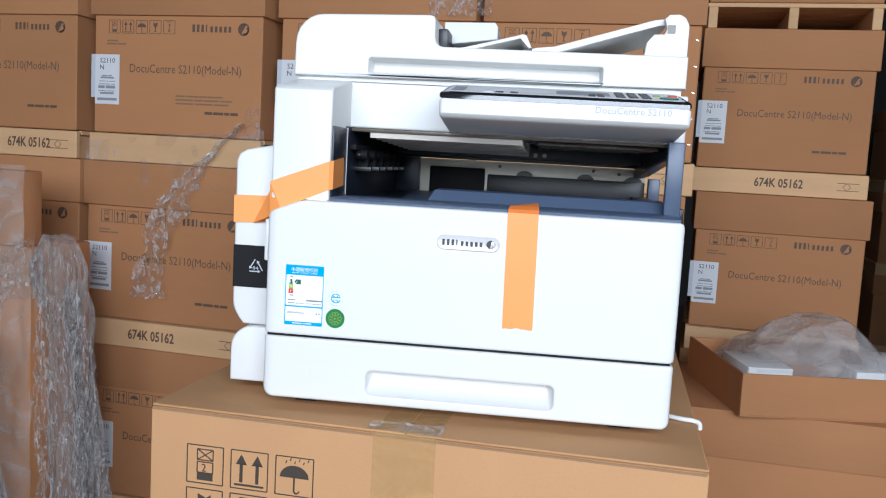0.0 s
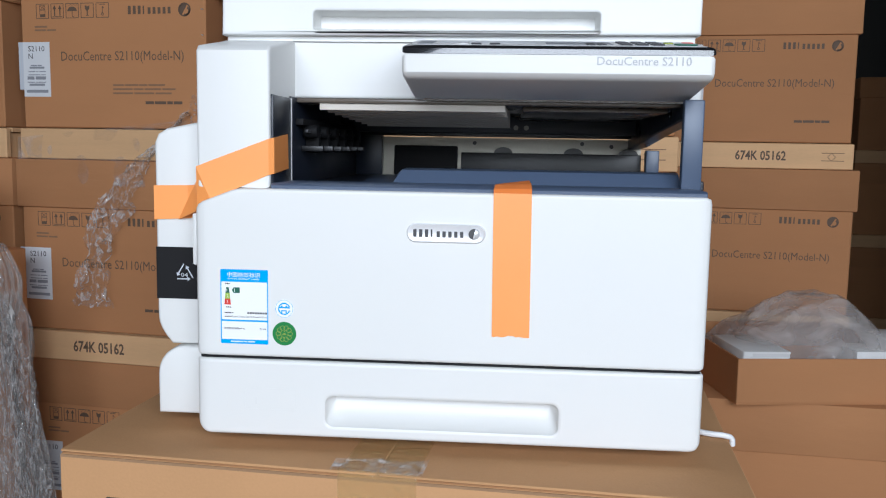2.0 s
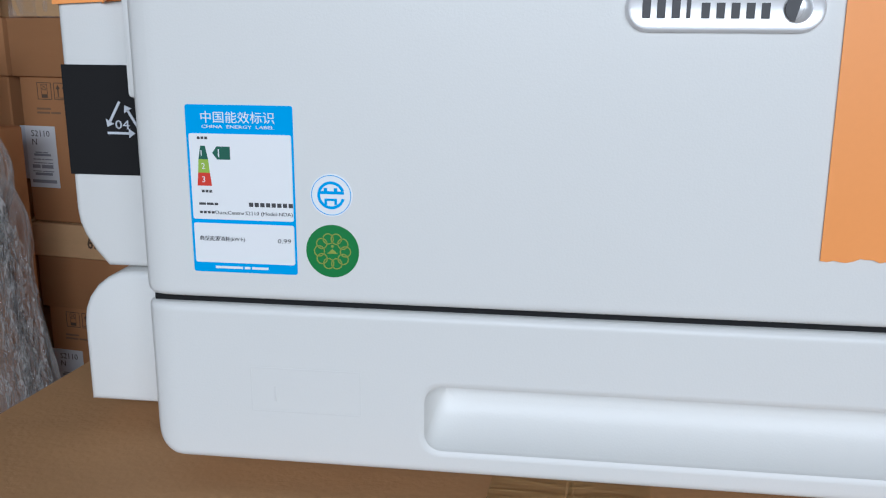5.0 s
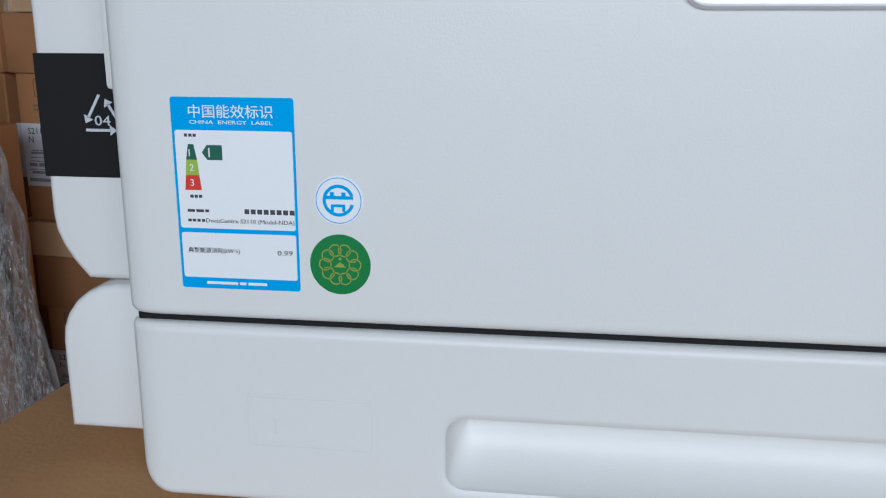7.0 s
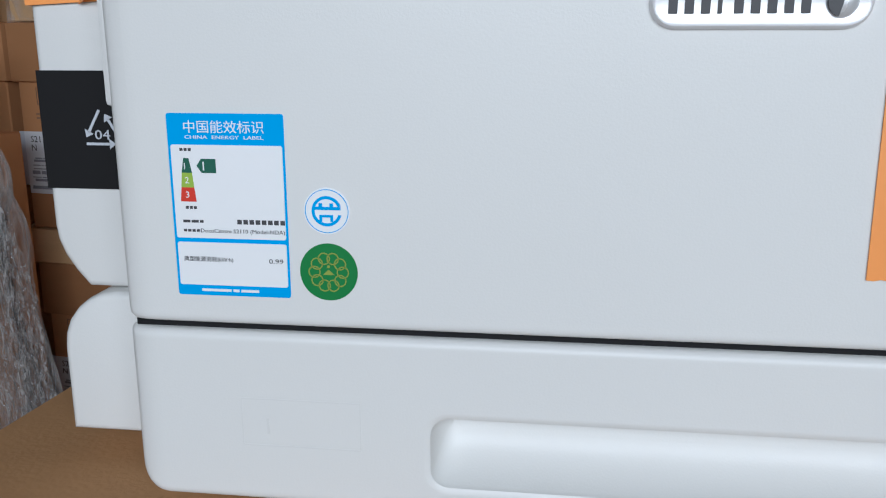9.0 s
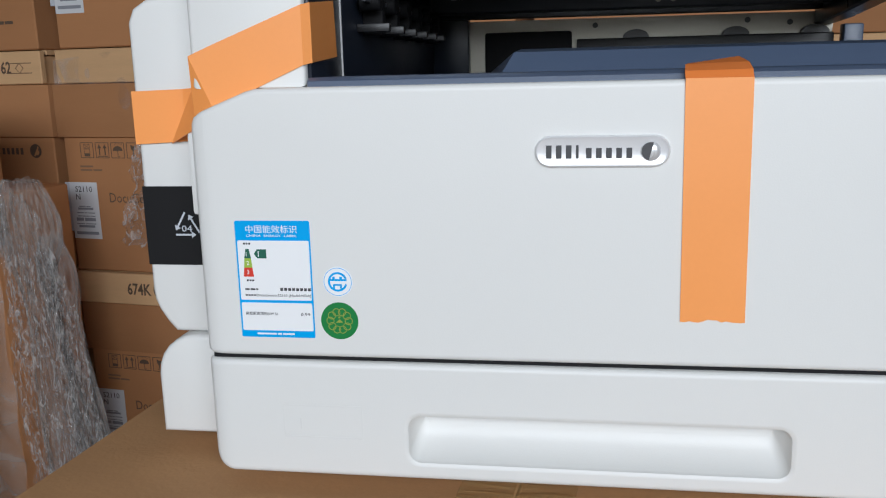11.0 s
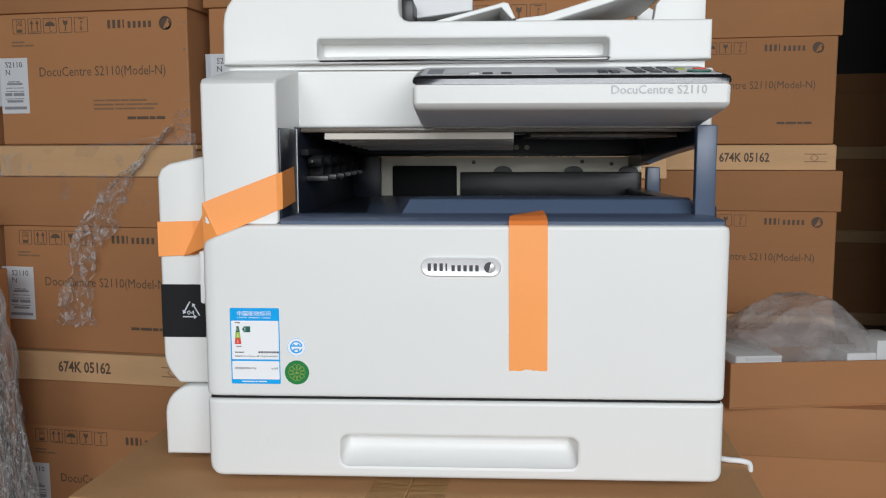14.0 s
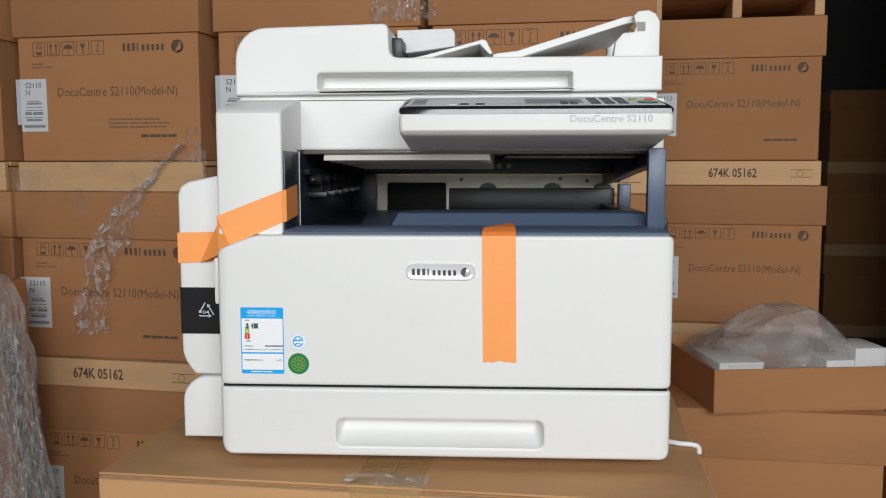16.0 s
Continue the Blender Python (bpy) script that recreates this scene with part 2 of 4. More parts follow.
def cover(x0, x1, z0, z1, r, y, back, b=0.012, recess=None, seg=4):
    """A moulded cover whose front edges are rounded by b; recess: x0, x1, z0, z1, radius, depth of a grip in its face."""
    loops = [[(px, back, pz) for px, pz in rr(x0, x1, z0, z1, r)]]
    for i in range(seg + 1):
        a = radians(90 * i / seg)
        k, d = b * (1 - math.cos(a)), b * (1 - math.sin(a))
        loops.append([(px, y + d, pz) for px, pz in rr(x0 + k, x1 - k, z0 + k, z1 - k, pad(r, k))])
    k = b + 0.0012
    loops.append([(px, y, pz) for px, pz in rr(x0 + k, x1 - k, z0 + k, z1 - k, pad(r, k))])
    if recess:
        a0, a1, c0, c1, rd, dp = recess
        loops.append([(px, y, pz) for px, pz in rr(a0 - 0.0042, a1 + 0.0042, c0 - 0.0042, c1 + 0.0042, rd + 0.004)])
        loops.append([(px, y, pz) for px, pz in rr(a0 - 0.003, a1 + 0.003, c0 - 0.003, c1 + 0.003, rd + 0.003)])
        loops.append([(px, y + 0.0012, pz) for px, pz in rr(a0 - 0.0008, a1 + 0.0008, c0 - 0.0008, c1 + 0.0008, rd + 0.001)])
        loops.append([(px, y + 0.004, pz) for px, pz in rr(a0, a1, c0, c1, rd)])
        loops.append([(px, y + dp * 0.8, pz) for px, pz in rr(a0 + 0.004, a1 - 0.004, c0 + 0.012, c1 - 0.001, rd)])
        loops.append([(px, y + dp, pz) for px, pz in rr(a0 + 0.008, a1 - 0.008, c0 + 0.020, c1 - 0.002, rd * 0.7)])
    return skin(loops)


def plate_cover(pts, y, back, b, seg=4):
    """A convex moulded plate of any outline whose front edges are rounded by b."""
    n = len(pts)

    def shrink(k):
        out = []
        for i in range(n):
            p, c, q = Vector(pts[i - 1]), Vector(pts[i]), Vector(pts[(i + 1) % n])
            e, f = (c - p).normalized(), (q - c).normalized()
            na, nb = Vector((-e.y, e.x)), Vector((-f.y, f.x))
            m = (na + nb).normalized()
            out.append(c + m * (k / max(0.5, m.dot(na))))
        return out

    loops = [[(p.x, back, p.y) for p in shrink(0)]]
    for i in range(seg + 1):
        a = radians(90 * i / seg)
        loops.append([(p.x, y + b * (1 - math.sin(a)), p.y) for p in shrink(b * (1 - math.cos(a)))])
    loops.append([(p.x, y, p.y) for p in shrink(b + 0.001)])
    return skin(loops)


def roll_sides(bm, x0, x1, w, depth):
    """Rounds a cover's face back towards its two upright edges."""
    for x in [e for k in (1.0, 0.72, 0.47, 0.27, 0.12) for e in (x0 + w * k, x1 - w * k)]:
        bmesh.ops.bisect_plane(bm, geom=bm.verts[:] + bm.edges[:] + bm.faces[:], plane_co=(x, 0, 0), plane_no=(1, 0, 0), dist=1e-6)
    for v in bm.verts:
        d = min(v.co.x - x0, x1 - v.co.x)
        if d < w and v.co.y < 0.025:
            q = 1 - max(0.0, d) / w
            v.co.y += depth * (1 - math.sqrt(max(0.0, 1 - q * q)))
    return bm


def outline_cover(pts, y, back, b, recess):
    """A cover of any outline with softened front edges and a grip let into its face."""
    n = len(pts)

    def shrink(k):
        out = []
        for i in range(n):
            p, c, q = Vector(pts[i - 1]), Vector(pts[i]), Vector(pts[(i + 1) % n])
            e, f = (c - p).normalized(), (q - c).normalized()
            na, nb = Vector((-e.y, e.x)), Vector((-f.y, f.x))
            m = (na + nb).normalized()
            out.append(c + m * (k / max(0.5, m.dot(na))))
        return out

    own = bmesh.new()
    loops = [[(p.x, back, p.y) for p in shrink(0)]]
    for i in range(4):
        a = radians(30 * i)
        loops.append([(p.x, y + b * (1 - math.sin(a)), p.y) for p in shrink(b * (1 - math.cos(a)))])
    loops.append([(p.x, y, p.y) for p in shrink(b + 0.0012)])
    rows = [[own.verts.new(c) for c in lp] for lp in loops]
    for s, t in zip(rows, rows[1:]):
        for i in range(n):
            own.faces.new((s[i], s[(i + 1) % n], t[(i + 1) % n], t[i]))
    own.faces.new(rows[0])
    a0, a1, c0, c1, rd, dp = recess
    lips = [(0.0034, 0, 0, rd + 0.0034), (0.002, 0, 0, rd + 0.002), (0.0005, 0.001, 0, rd), (0, 0.004, 0, rd), (-0.0015, dp * 0.8, 0.002, rd * 0.8), (-0.003, dp, 0.003, rd * 0.6)]
    cuts = [[own.verts.new((px, y + d, pz)) for px, pz in rr(a0 - k, a1 + k, c0 - k + low_, c1 + k, r_)] for k, d, low_, r_ in lips]
    m = len(cuts[0])
    for s, t in zip(cuts, cuts[1:]):
        for i in range(m):
            own.faces.new((s[i], s[(i + 1) % m], t[(i + 1) % m], t[i]))
    own.faces.new(cuts[-1])
    rim = rows[-1] + cuts[0]
    for tri in tessellate_polygon([[Vector((v.co.x, v.co.z, 0)) for v in rows[-1]], [Vector((v.co.x, v.co.z, 0)) for v in cuts[0]]]):
        own.faces.new([rim[i] for i in tri])
    return own


def disc(cx, cz, r, y0, y1, n=40, bm=None):
    return prism([(cx + r * math.cos(2 * math.pi * i / n), cz + r * math.sin(2 * math.pi * i / n)) for i in range(n)], y0, y1, bm=bm)


def ring(cx, cz, r, w, y0, y1, n=36, bm=None, a0=0.0, a1=360.0):
    """A flat ring, or a piece of one, facing -y."""
    own = bmesh.new()
    rows = []
    full = a1 - a0 >= 360
    for i in range(n + (0 if full else 1)):
        a = radians(a0 + (a1 - a0) * i / n)
        c, s = math.cos(a), math.sin(a)
        rows.append([own.verts.new((cx + q * c, y, cz + q * s)) for q, y in ((r - w / 2, y0), (r + w / 2, y0), (r + w / 2, y1), (r - w / 2, y1))])
    for i in range(len(rows) if full else len(rows) - 1):
        a, b = rows[i], rows[(i + 1) % len(rows)]
        for k in range(4):
            own.faces.new((a[k], a[(k + 1) % 4], b[(k + 1) % 4], b[k]))
    return join(bm, own)


def stroke(p, q, w, y0, y1, bm=None):
    """A straight printed line from p to q in x and z."""
    dx, dz = q[0] - p[0], q[1] - p[1]
    ln = math.hypot(dx, dz) or 1
    ux, uz = -dz / ln * w / 2, dx / ln * w / 2
    return prism([(p[0] + ux, p[1] + uz), (q[0] + ux, q[1] + uz), (q[0] - ux, q[1] - uz), (p[0] - ux, p[1] - uz)], y0, y1, bm=bm)


def letters(body, size, width=None, thick=0.0003, bold=0.0):
    """Lettering as a mesh that faces -y, its baseline at z 0 from x 0, fitted to a width."""
    cu = bpy.data.curves.new("letters", "FONT")
    cu.body, cu.size, cu.extrude, cu.resolution_u = body, size, thick / 2, 2
    cu.offset = bold
    tmp = bpy.data.objects.new("letters", cu)
    scene.collection.objects.link(tmp)
    bpy.context.view_layer.update()
    me = bpy.data.meshes.new_from_object(tmp.evaluated_get(bpy.context.evaluated_depsgraph_get()))
    bpy.data.objects.remove(tmp)
    bpy.data.curves.remove(cu)
    xs = [v.co.x for v in me.vertices]
    k = width / (max(xs) - min(xs)) if width else 1.0
    me.transform(Matrix.Rotation(radians(90), 4, "X") @ Matrix.Diagonal((k, 1, 1, 1)) @ Matrix.Translation((-min(xs), 0, 0)))
    me.materials.clear()
    return me


def text(name, body, size, x, y, z, m, parent, width=None, label="", slope=0.0):
    me = letters(body, size, width)
    me.materials.append(m)
    ob = new(name, me)
    ob.parent = parent
    ob.matrix_basis = pose(x, y, z, 0, slope, 0)
    return tagged(ob, label)


def bars(x0, x1, z, h, y, words, bm=None):
    """Lines of unreadable print: one bar a word."""
    tot = sum(words) + 0.35 * (len(words) - 1)
    x = x0
    for w in words:
        q = (x1 - x0) * w / tot
        bm = box(x, x + q, y, y + 0.0004, z, z + h, bm=bm)
        x += q + (x1 - x0) * 0.35 / tot
    return bm


# ---- the building ----
solid("floor", box(-6, 6, -8, 9, -0.2, 0), M["concrete"], "worn concrete warehouse floor, unseen, tinted brown for warm bounce", "floor", "structure")
solid("wall_west", box(-6.2, -6, -6.4, 9, 0, 5.0), M["wall"], "plain grey warehouse wall", "wall", "structure")
solid("wall_east", box(6, 6.2, -6.4, 9, 0, 5.0), M["wall"], "plain grey warehouse wall", "wall", "structure")
solid("wall_north", box(-6.2, 6.2, 9, 9.2, 0, 5.0), M["wall"], "plain dark warehouse back wall", "wall", "structure")
wf = box(-6.2, -2.4, -6.4, -6.2, 0, 5.0)
wf = box(3.8, 6.2, -6.4, -6.2, 0, 5.0, bm=wf)
wf = box(-2.4, 3.8, -6.4, -6.2, 4.4, 5.0, bm=wf)
solid("wall_south", wf, M["wall"], "grey warehouse wall with a wide open loading door", "wall", "structure")
# added wall out of view; it keeps door light off the far stacks
solid("wall_light_blocker", box(2.5, 6.0, 3.3, 3.5, 0, 5.0), M["wall"], "unseen grey wall added to shade the back of the hall", "wall", "structure")
solid("ceiling", box(-6.2, 6.2, -6.4, 9.2, 5.0, 5.1), M["ceil"], "dark sheet roof", "ceiling", "structure")
solid("ground", box(-60, 60, -80, -8, -0.25, -0.02), M["concrete"], "pale concrete yard outside the door", "ground", "structure")

# ---- boxed machines on wooden bases ----
W, D, BASE, BODY, UNIT = 0.715, 0.70, 0.112, 0.590, 0.730
LID, LIDH = 0.013, 0.172


def symbol(kind, cx, cz, s, m, y=-0.0006, bm=None, frame_w=0.0022):
    """A handling mark in a square frame of side s, centred on cx, cz."""
    h = s / 2
    for p, q in (((-h, -h), (h, -h)), ((h, -h), (h, h)), ((h, h), (-h, h)), ((-h, h), (-h, -h))):
        bm = stroke((cx + p[0], cz + p[1]), (cx + q[0], cz + q[1]), frame_w, y, 0.0, bm)
    u = s / 60
    if kind == "stack":
        bm = box(cx - 13 * u, cx + 13 * u, y, 0, cz - 25 * u, cz - 13 * u, bm=bm)
        for a, b, c, d in ((-13, -13, 13, -13), (13, -13, 13, 4), (13, 4, -13, 4), (-13, 4, -13, -13), (-13, 7, 13, 7), (13, 7, 13, 24), (13, 24, -13, 24), (-13, 24, -13, 7), (-13, 7, 13, 24), (-13, 24, 13, 7)):
            bm = stroke((cx + a * u, cz + b * u), (cx + c * u, cz + d * u), 1.6 * u, y, 0, bm)
    elif kind == "up":
        for dx in (-13, 13):
            bm = stroke((cx + dx * u, cz - 20 * u), (cx + dx * u, cz + 12 * u), 5 * u, y, 0, bm)
            bm = prism([(cx + (dx - 9) * u, cz + 8 * u), (cx + (dx + 9) * u, cz + 8 * u), (cx + dx * u, cz + 24 * u)], y, 0, bm=bm)
        bm = stroke((cx - 24 * u, cz - 24 * u), (cx + 24 * u, cz - 24 * u), 3 * u, y, 0, bm)
    elif kind == "rain":
        bm = prism([(cx + 23 * u * math.cos(radians(a)), cz - 2 * u + 19 * u * math.sin(radians(a))) for a in range(0, 181, 15)], y, 0, bm=bm)
        bm = stroke((cx, cz), (cx, cz - 22 * u), 2.6 * u, y, 0, bm)
        bm = ring(cx + 4 * u, cz - 22 * u, 4 * u, 2.4 * u, y, 0, 8, bm, 180, 360)
        for k in range(6):
            px, pz = cx + (-14 + 7 * k) * u, cz + (20 + 4 * (k % 2)) * u
            bm = stroke((px, pz), (px + 1.5 * u, pz + 4 * u), 1.6 * u, y, 0, bm)
    elif kind == "glass":
        bm = prism([(cx - 11 * u, cz + 22 * u), (cx - 10 * u, cz + 6 * u), (cx - 3 * u, cz - 1 * u), (cx - 2 * u, cz - 18 * u), (cx - 9 * u, cz - 22 * u), (cx + 9 * u, cz - 22 * u), (cx + 2 * u, cz - 18 * u), (cx + 3 * u, cz - 1 * u), (cx + 10 * u, cz + 6 * u), (cx + 11 * u, cz + 22 * u), (cx + 3 * u, cz + 16 * u)], y, 0, bm=bm)
    else:
        bm = ring(cx, cz - 16 * u, 5 * u, 3 * u, y, 0, 10, bm)
        bm = stroke((cx, cz - 11 * u), (cx, cz + 16 * u), 3 * u, y, 0, bm)
        bm = stroke((cx, cz + 16 * u), (cx + 8 * u, cz + 8 * u), 3 * u, y, 0, bm)
        bm = stroke((cx - 14 * u, cz + 24 * u), (cx + 14 * u, cz + 24 * u), 3 * u, y, 0, bm)
    return bm


def word_mark(x0, z0, w, h, y=-0.0006):
    """A trade mark as plain upright bars."""
    bm = None
    u = w / 10.4
    for k in range(9):
        x = x0 + k * u * 1.10
        bm = box(x, x + u * (0.30 if k == 3 else 0.62), y, 0, z0, z0 + (h if k < 4 else h * 0.78), bm=bm)
    return bm


def ball_mark(cx, cz, r, y=-0.0006):
    bm = ring(cx, cz, r * 0.9, r * 0.22, y, 0, 24)
    bm = prism([(cx + r * 0.85 * math.cos(radians(a)), cz + r * 0.85 * math.sin(radians(a))) for a in range(60, 250, 15)], y, 0, bm=bm)
    return ring(cx + r * 0.2, cz - r * 0.2, r * 0.55, r * 0.28, y, 0, 16, bm, -120, 60)


SHARED = {}


def shared(key, make, m, smooth=0):
    if key not in SHARED:
        bm = make()
        if isinstance(bm, bpy.types.Mesh):
            bm.materials.append(m)
            SHARED[key] = bm
        else:
            SHARED[key] = mesh_of(bm, key, m, smooth)
    return SHARED[key]


def put(name, key, make, m, parent, label="", at=None, smooth=0):
    ob = new(name, shared(key, make, m, smooth))
    ob.parent = parent
    if at:
        ob.matrix_basis = at
    return tagged(ob, label)


def boxed_body():
    bm = box(0, W, 0, D, 0, BODY - BASE, 0.004, 1)
    return bm


def lid_shell():
    b = box(-LID, W + LID, -LID, D + LID, UNIT - BASE - LIDH, UNIT - BASE, 0.005, 2)
    return b


def label_inks():
    bm = None
    for z, h, ws, a, b in ((-0.083, 0.004, (3, 2), 0.03, 0.075), (-0.092, 0.007, (4,), 0.025, 0.085), (-0.104, 0.003, (3, 1, 3), 0.02, 0.09), (-0.115, 0.003, (5, 2), 0.02, 0.09), (-0.130, 0.011, (2, 3), 0.015, 0.09), (-0.141, 0.003, (3, 4), 0.015, 0.09), (-0.152, 0.008, (5,), 0.022, 0.085), (-0.176, 0.010, (7,), 0.010, 0.098)):
        bm = bars(a, b, z, h, -0.0016, ws, bm)
    return bm


def carton(m, label, group="boxed machines in the stacks", fine=True, low_print=0):
    t = thing("carton", m, label, "carton", group)
    put("body", "carton_body", boxed_body, M["kraft"], t, smooth=30)
    put("lid", "carton_lid", lid_shell, M["kraft_lid"], t, smooth=30)
    zt = UNIT - BASE - LIDH
    if fine:
        for k, kind in enumerate(("stack", "up", "rain", "glass", "hook")):
            put("handling_symbol", "sym_" + kind, lambda kind=kind: symbol(kind, 0, 0, 0.049, None), M["print"], t, at=pose(0.088 + k * 0.0595, 0, zt - 0.042))["kind"] = "stuff"
        put("word_mark", "word_mark", lambda: word_mark(0, 0, 0.178, 0.028), M["print"], t, at=pose(0.425, 0, zt - 0.058))["kind"] = "stuff"
        put("ball_mark", "ball_mark", lambda: ball_mark(0, 0, 0.023), M["print"], t, at=pose(0.638, 0, zt - 0.046))
        put("small_print", "small_print", lambda: bars(0.055, 0.14, -0.012, 0.006, -0.0006, (4, 3), bars(0.055, 0.105, 0.0, 0.006, -0.0006, (3,))), M["print_soft"], t, at=pose(0, 0, zt - 0.098))["kind"] = "stuff"
        put("maker_line", "maker_line", lambda: bars(0, 0.14, 0, 0.010, -0.0006, (3, 4, 2, 3)), M["print"], t, at=pose(0.485, 0, zt - 0.362))["kind"] = "stuff"
        put("model_lettering", "model_lettering", lambda: letters("DocuCentre S2110(Model-N)", 0.046, 0.475), M["print"], t, at=pose(0.158, -0.0005, zt - 0.213))
        if low_print:
            put("handling_note", "handling_note", lambda: bars(0, 0.20, 0, 0.006, -0.0006, (4, 5, 3, 6), bars(0, 0.24, -0.014, 0.006, -0.0006, (6, 3, 5, 4), bars(0, 0.225, -0.028, 0.006, -0.0006, (5, 5, 4)))), M["print_soft"], t, at=pose(0.36, 0, zt - 0.30))["kind"] = "stuff"
        lab = put("address_label", "address_label", lambda: box(0, 0.108, -0.0012, 0, -0.190, 0), M["paper"], t, "white paper label with black print", at=pose(0.004, 0, zt - 0.148))
        put("under_label", "under_label", lambda: box(-0.018, 0, -0.0008, 0, -0.165, 0), M["paper_b"], lab)
        put("label_lettering", "label_a", lambda: letters("S2110", 0.027, 0.066), M["charcoal"], lab, at=pose(0.022, -0.0014, -0.032))
        put("label_lettering", "label_b", lambda: letters("N", 0.027), M["charcoal"], lab, at=pose(0.022, -0.0014, -0.058))
        put("label_print", "label_inks", label_inks, M["grey_ink"], lab)["kind"] = "stuff"
    return t


def staples(t, x, side=0):
    for k in range(5):
        put("staple", "staple", lambda: box(-0.005, 0.005, -0.0012, 0, -0.0018, 0.0018, 0.0006, 1), M["staple"], t, at=pose(x, -0.0005, 0.06 + k * 0.085, 0, 20))


def pallet(m, mark=0.25, label="pale pine shipping base with a stencilled front board", turned=False, tilt=0.0):
    t = thing("wooden_pallet", m, label, "pallet", "pallets under the boxed machines")
    e = 0.012
    if not turned:
        put("front_board", "p_front", lambda: box(-e, W + e, -e, 0.012, 0.002, BASE - 0.004, 0.003, 1), M["wood"], t, at=pose(0, 0, 0, 0, tilt))
        put("back_board", "p_back", lambda: box(-e, W + e, D - 0.012, D + e, 0.002, BASE - 0.004, 0.003, 1), M["wood"], t)
        for x in (0.03, W / 2, W - 0.03):
            put("skid", "p_skid", lambda: box(-0.03, 0.03, 0.013, D - 0.013, 0, BASE - 0.02, 0.003, 1), M["wood"], t, at=pose(x, 0, 0))
        for k in range(5):
            put("deck_board", "p_deck", lambda: box(-e, W + e, -0.055, 0.055, 0, 0.016, 0.002, 1), M["wood"], t, at=pose(0, 0.075 + k * 0.137, BASE - 0.018))
        if mark:
            put("stencil", "stencil", lambda: letters("674K 05162", 0.054, 0.205, bold=0.0012), M["print"], t, "stencilled black serial marking", at=pose(mark, -e - 0.0004, 0.038))
            put("stamp", "stamp", lambda: ring(0.0, 0.02, 0.016, 0.003, -0.0006, 0, 4, stroke((-0.04, 0.004), (0.05, 0.004), 0.003, -0.0006, 0, stroke((-0.04, 0.036), (0.05, 0.036), 0.003, -0.0006, 0))), M["print_soft"], t, at=pose(W - 0.075, -e - 0.0002, 0.034))
    else:
        for x in (0.02, W / 2, W - 0.02):
            put("stringer", "p_stringer", lambda: box(-0.02, 0.02, 0, D, 0, BASE - 0.02, 0.003, 1), M["wood"], t, at=pose(x, 0, 0))
        for k in range(5):
            put("deck_board", "p_deck2", lambda: box(-e, W + e, -0.06, 0.06, 0, 0.018, 0.002, 1), M["wood"], t, at=pose(0, 0.06 + k * 0.145, BASE - 0.02))
    return t


YAW = -8.5
STACKS = [  # corner of the front face, yaw, levels filled, print on the lower faces
    ((-2.165, 2.20), -9.0, (0, 1, 2), 0.40),
    ((-1.398, 2.080), -8.5, (0, 1, 2), 0.20),
    ((-0.600, 1.99), -7.5, (0, 1, 2), 0.25),
    ((0.135, 1.88), -7.5, (0, 1, 2), 0.25),
    ((1.075, 2.905), -8.5, (0, 1, 2), 0.255),
]
LAB = ["stacked brown cardboard carton with deep lid and white label", "brown cardboard carton under another one on a pine base", "top brown cardboard carton of a stack, strapped with film"]
for s, ((cx, cy), yaw, levels, mark) in enumerate(STACKS):
    for k in levels:
        jx, jy = 0.012 * math.sin(s * 3.1 + k * 2.3), 0.010 * math.sin(s * 1.7 + k * 4.1)
        m = pose(cx + jx, cy + jy, k * UNIT, 0, 0, yaw + 0.4 * math.sin(s + 2 * k))
        pallet(m, mark if (s, k) != (1, 2) else 0)
        c = carton(m @ pose(0, 0, BASE), LAB[min(k, 2)], low_print=(s == 1 and k == 2))
        if k == 2 and s in (1, 3):
            staples(c, W - 0.012)
m = pose(1.06, 2.90, 3 * UNIT, 0, 0, -8.5)
pallet(m, 0, "open-sided pine pallet on top of a carton", True)
carton(m @ pose(0, 0, BASE), "brown carton standing on an open pine pallet", fine=False)

# darker stacks deeper in the hall
for k, (x, y, lv) in enumerate(((2.45, 6.9, 2), (3.35, 6.8, 3), (4.3, 7.0, 2))):
    for j in range(lv):
        m = pose(x, y, j * UNIT, 0, 0, -8.5)
        pallet(m, 0)
        carton(m @ pose(0, 0, BASE), "brown carton in the unlit back of the hall", fine=False)

# low carton beside the machine, with a shallow tray on it
m = pose(1.70, 1.80, 0, 0, 0, -5.0)
pallet(m, 0.25)
carton(m @ pose(0, 0, BASE), "brown labelled carton standing next to the low one")
m = pose(0.945, 1.885, 0, 0, 0, -6.0)
pallet(m, 0.25)
carton(m @ pose(0, 0, BASE), "plain brown carton with a deep lid beside the machine", fine=False)

# ---- the copier ----
ZB = 1.195
cop = thing("photocopier", pose(0, 0, ZB), "white office photocopier with dark blue output bay and orange tape", "photocopier")
part("paper_tray", roll_sides(cover(-0.003, 0.562, 0, 0.0871, [(0.016, 0.016), (0.012, 0.012), (0.004, 0.004), (0.004, 0.004)], 0, 0.5, 0.004, (0.146, 0.405, 0.0136, 0.0475, 0.008, 0.020)), -0.003, 0.562, 0.017, 0.009), M["white"], cop, "white paper drawer with a moulded grip")
DOOR = [(-0.003, 0.0960), (-0.0015, 0.0922), (0.0023, 0.0907), (0.5567, 0.0907), (0.5605, 0.0922), (0.562, 0.0960), (0.562, 0.2717), (0.5599, 0.2769), (0.5547, 0.279)]
DOOR += [(0.054, 0.279), (0.047, 0.2785), (0.040, 0.2768), (0.007, 0.2640), (0.0008, 0.2603), (-0.0021, 0.2555), (-0.003, 0.249)]
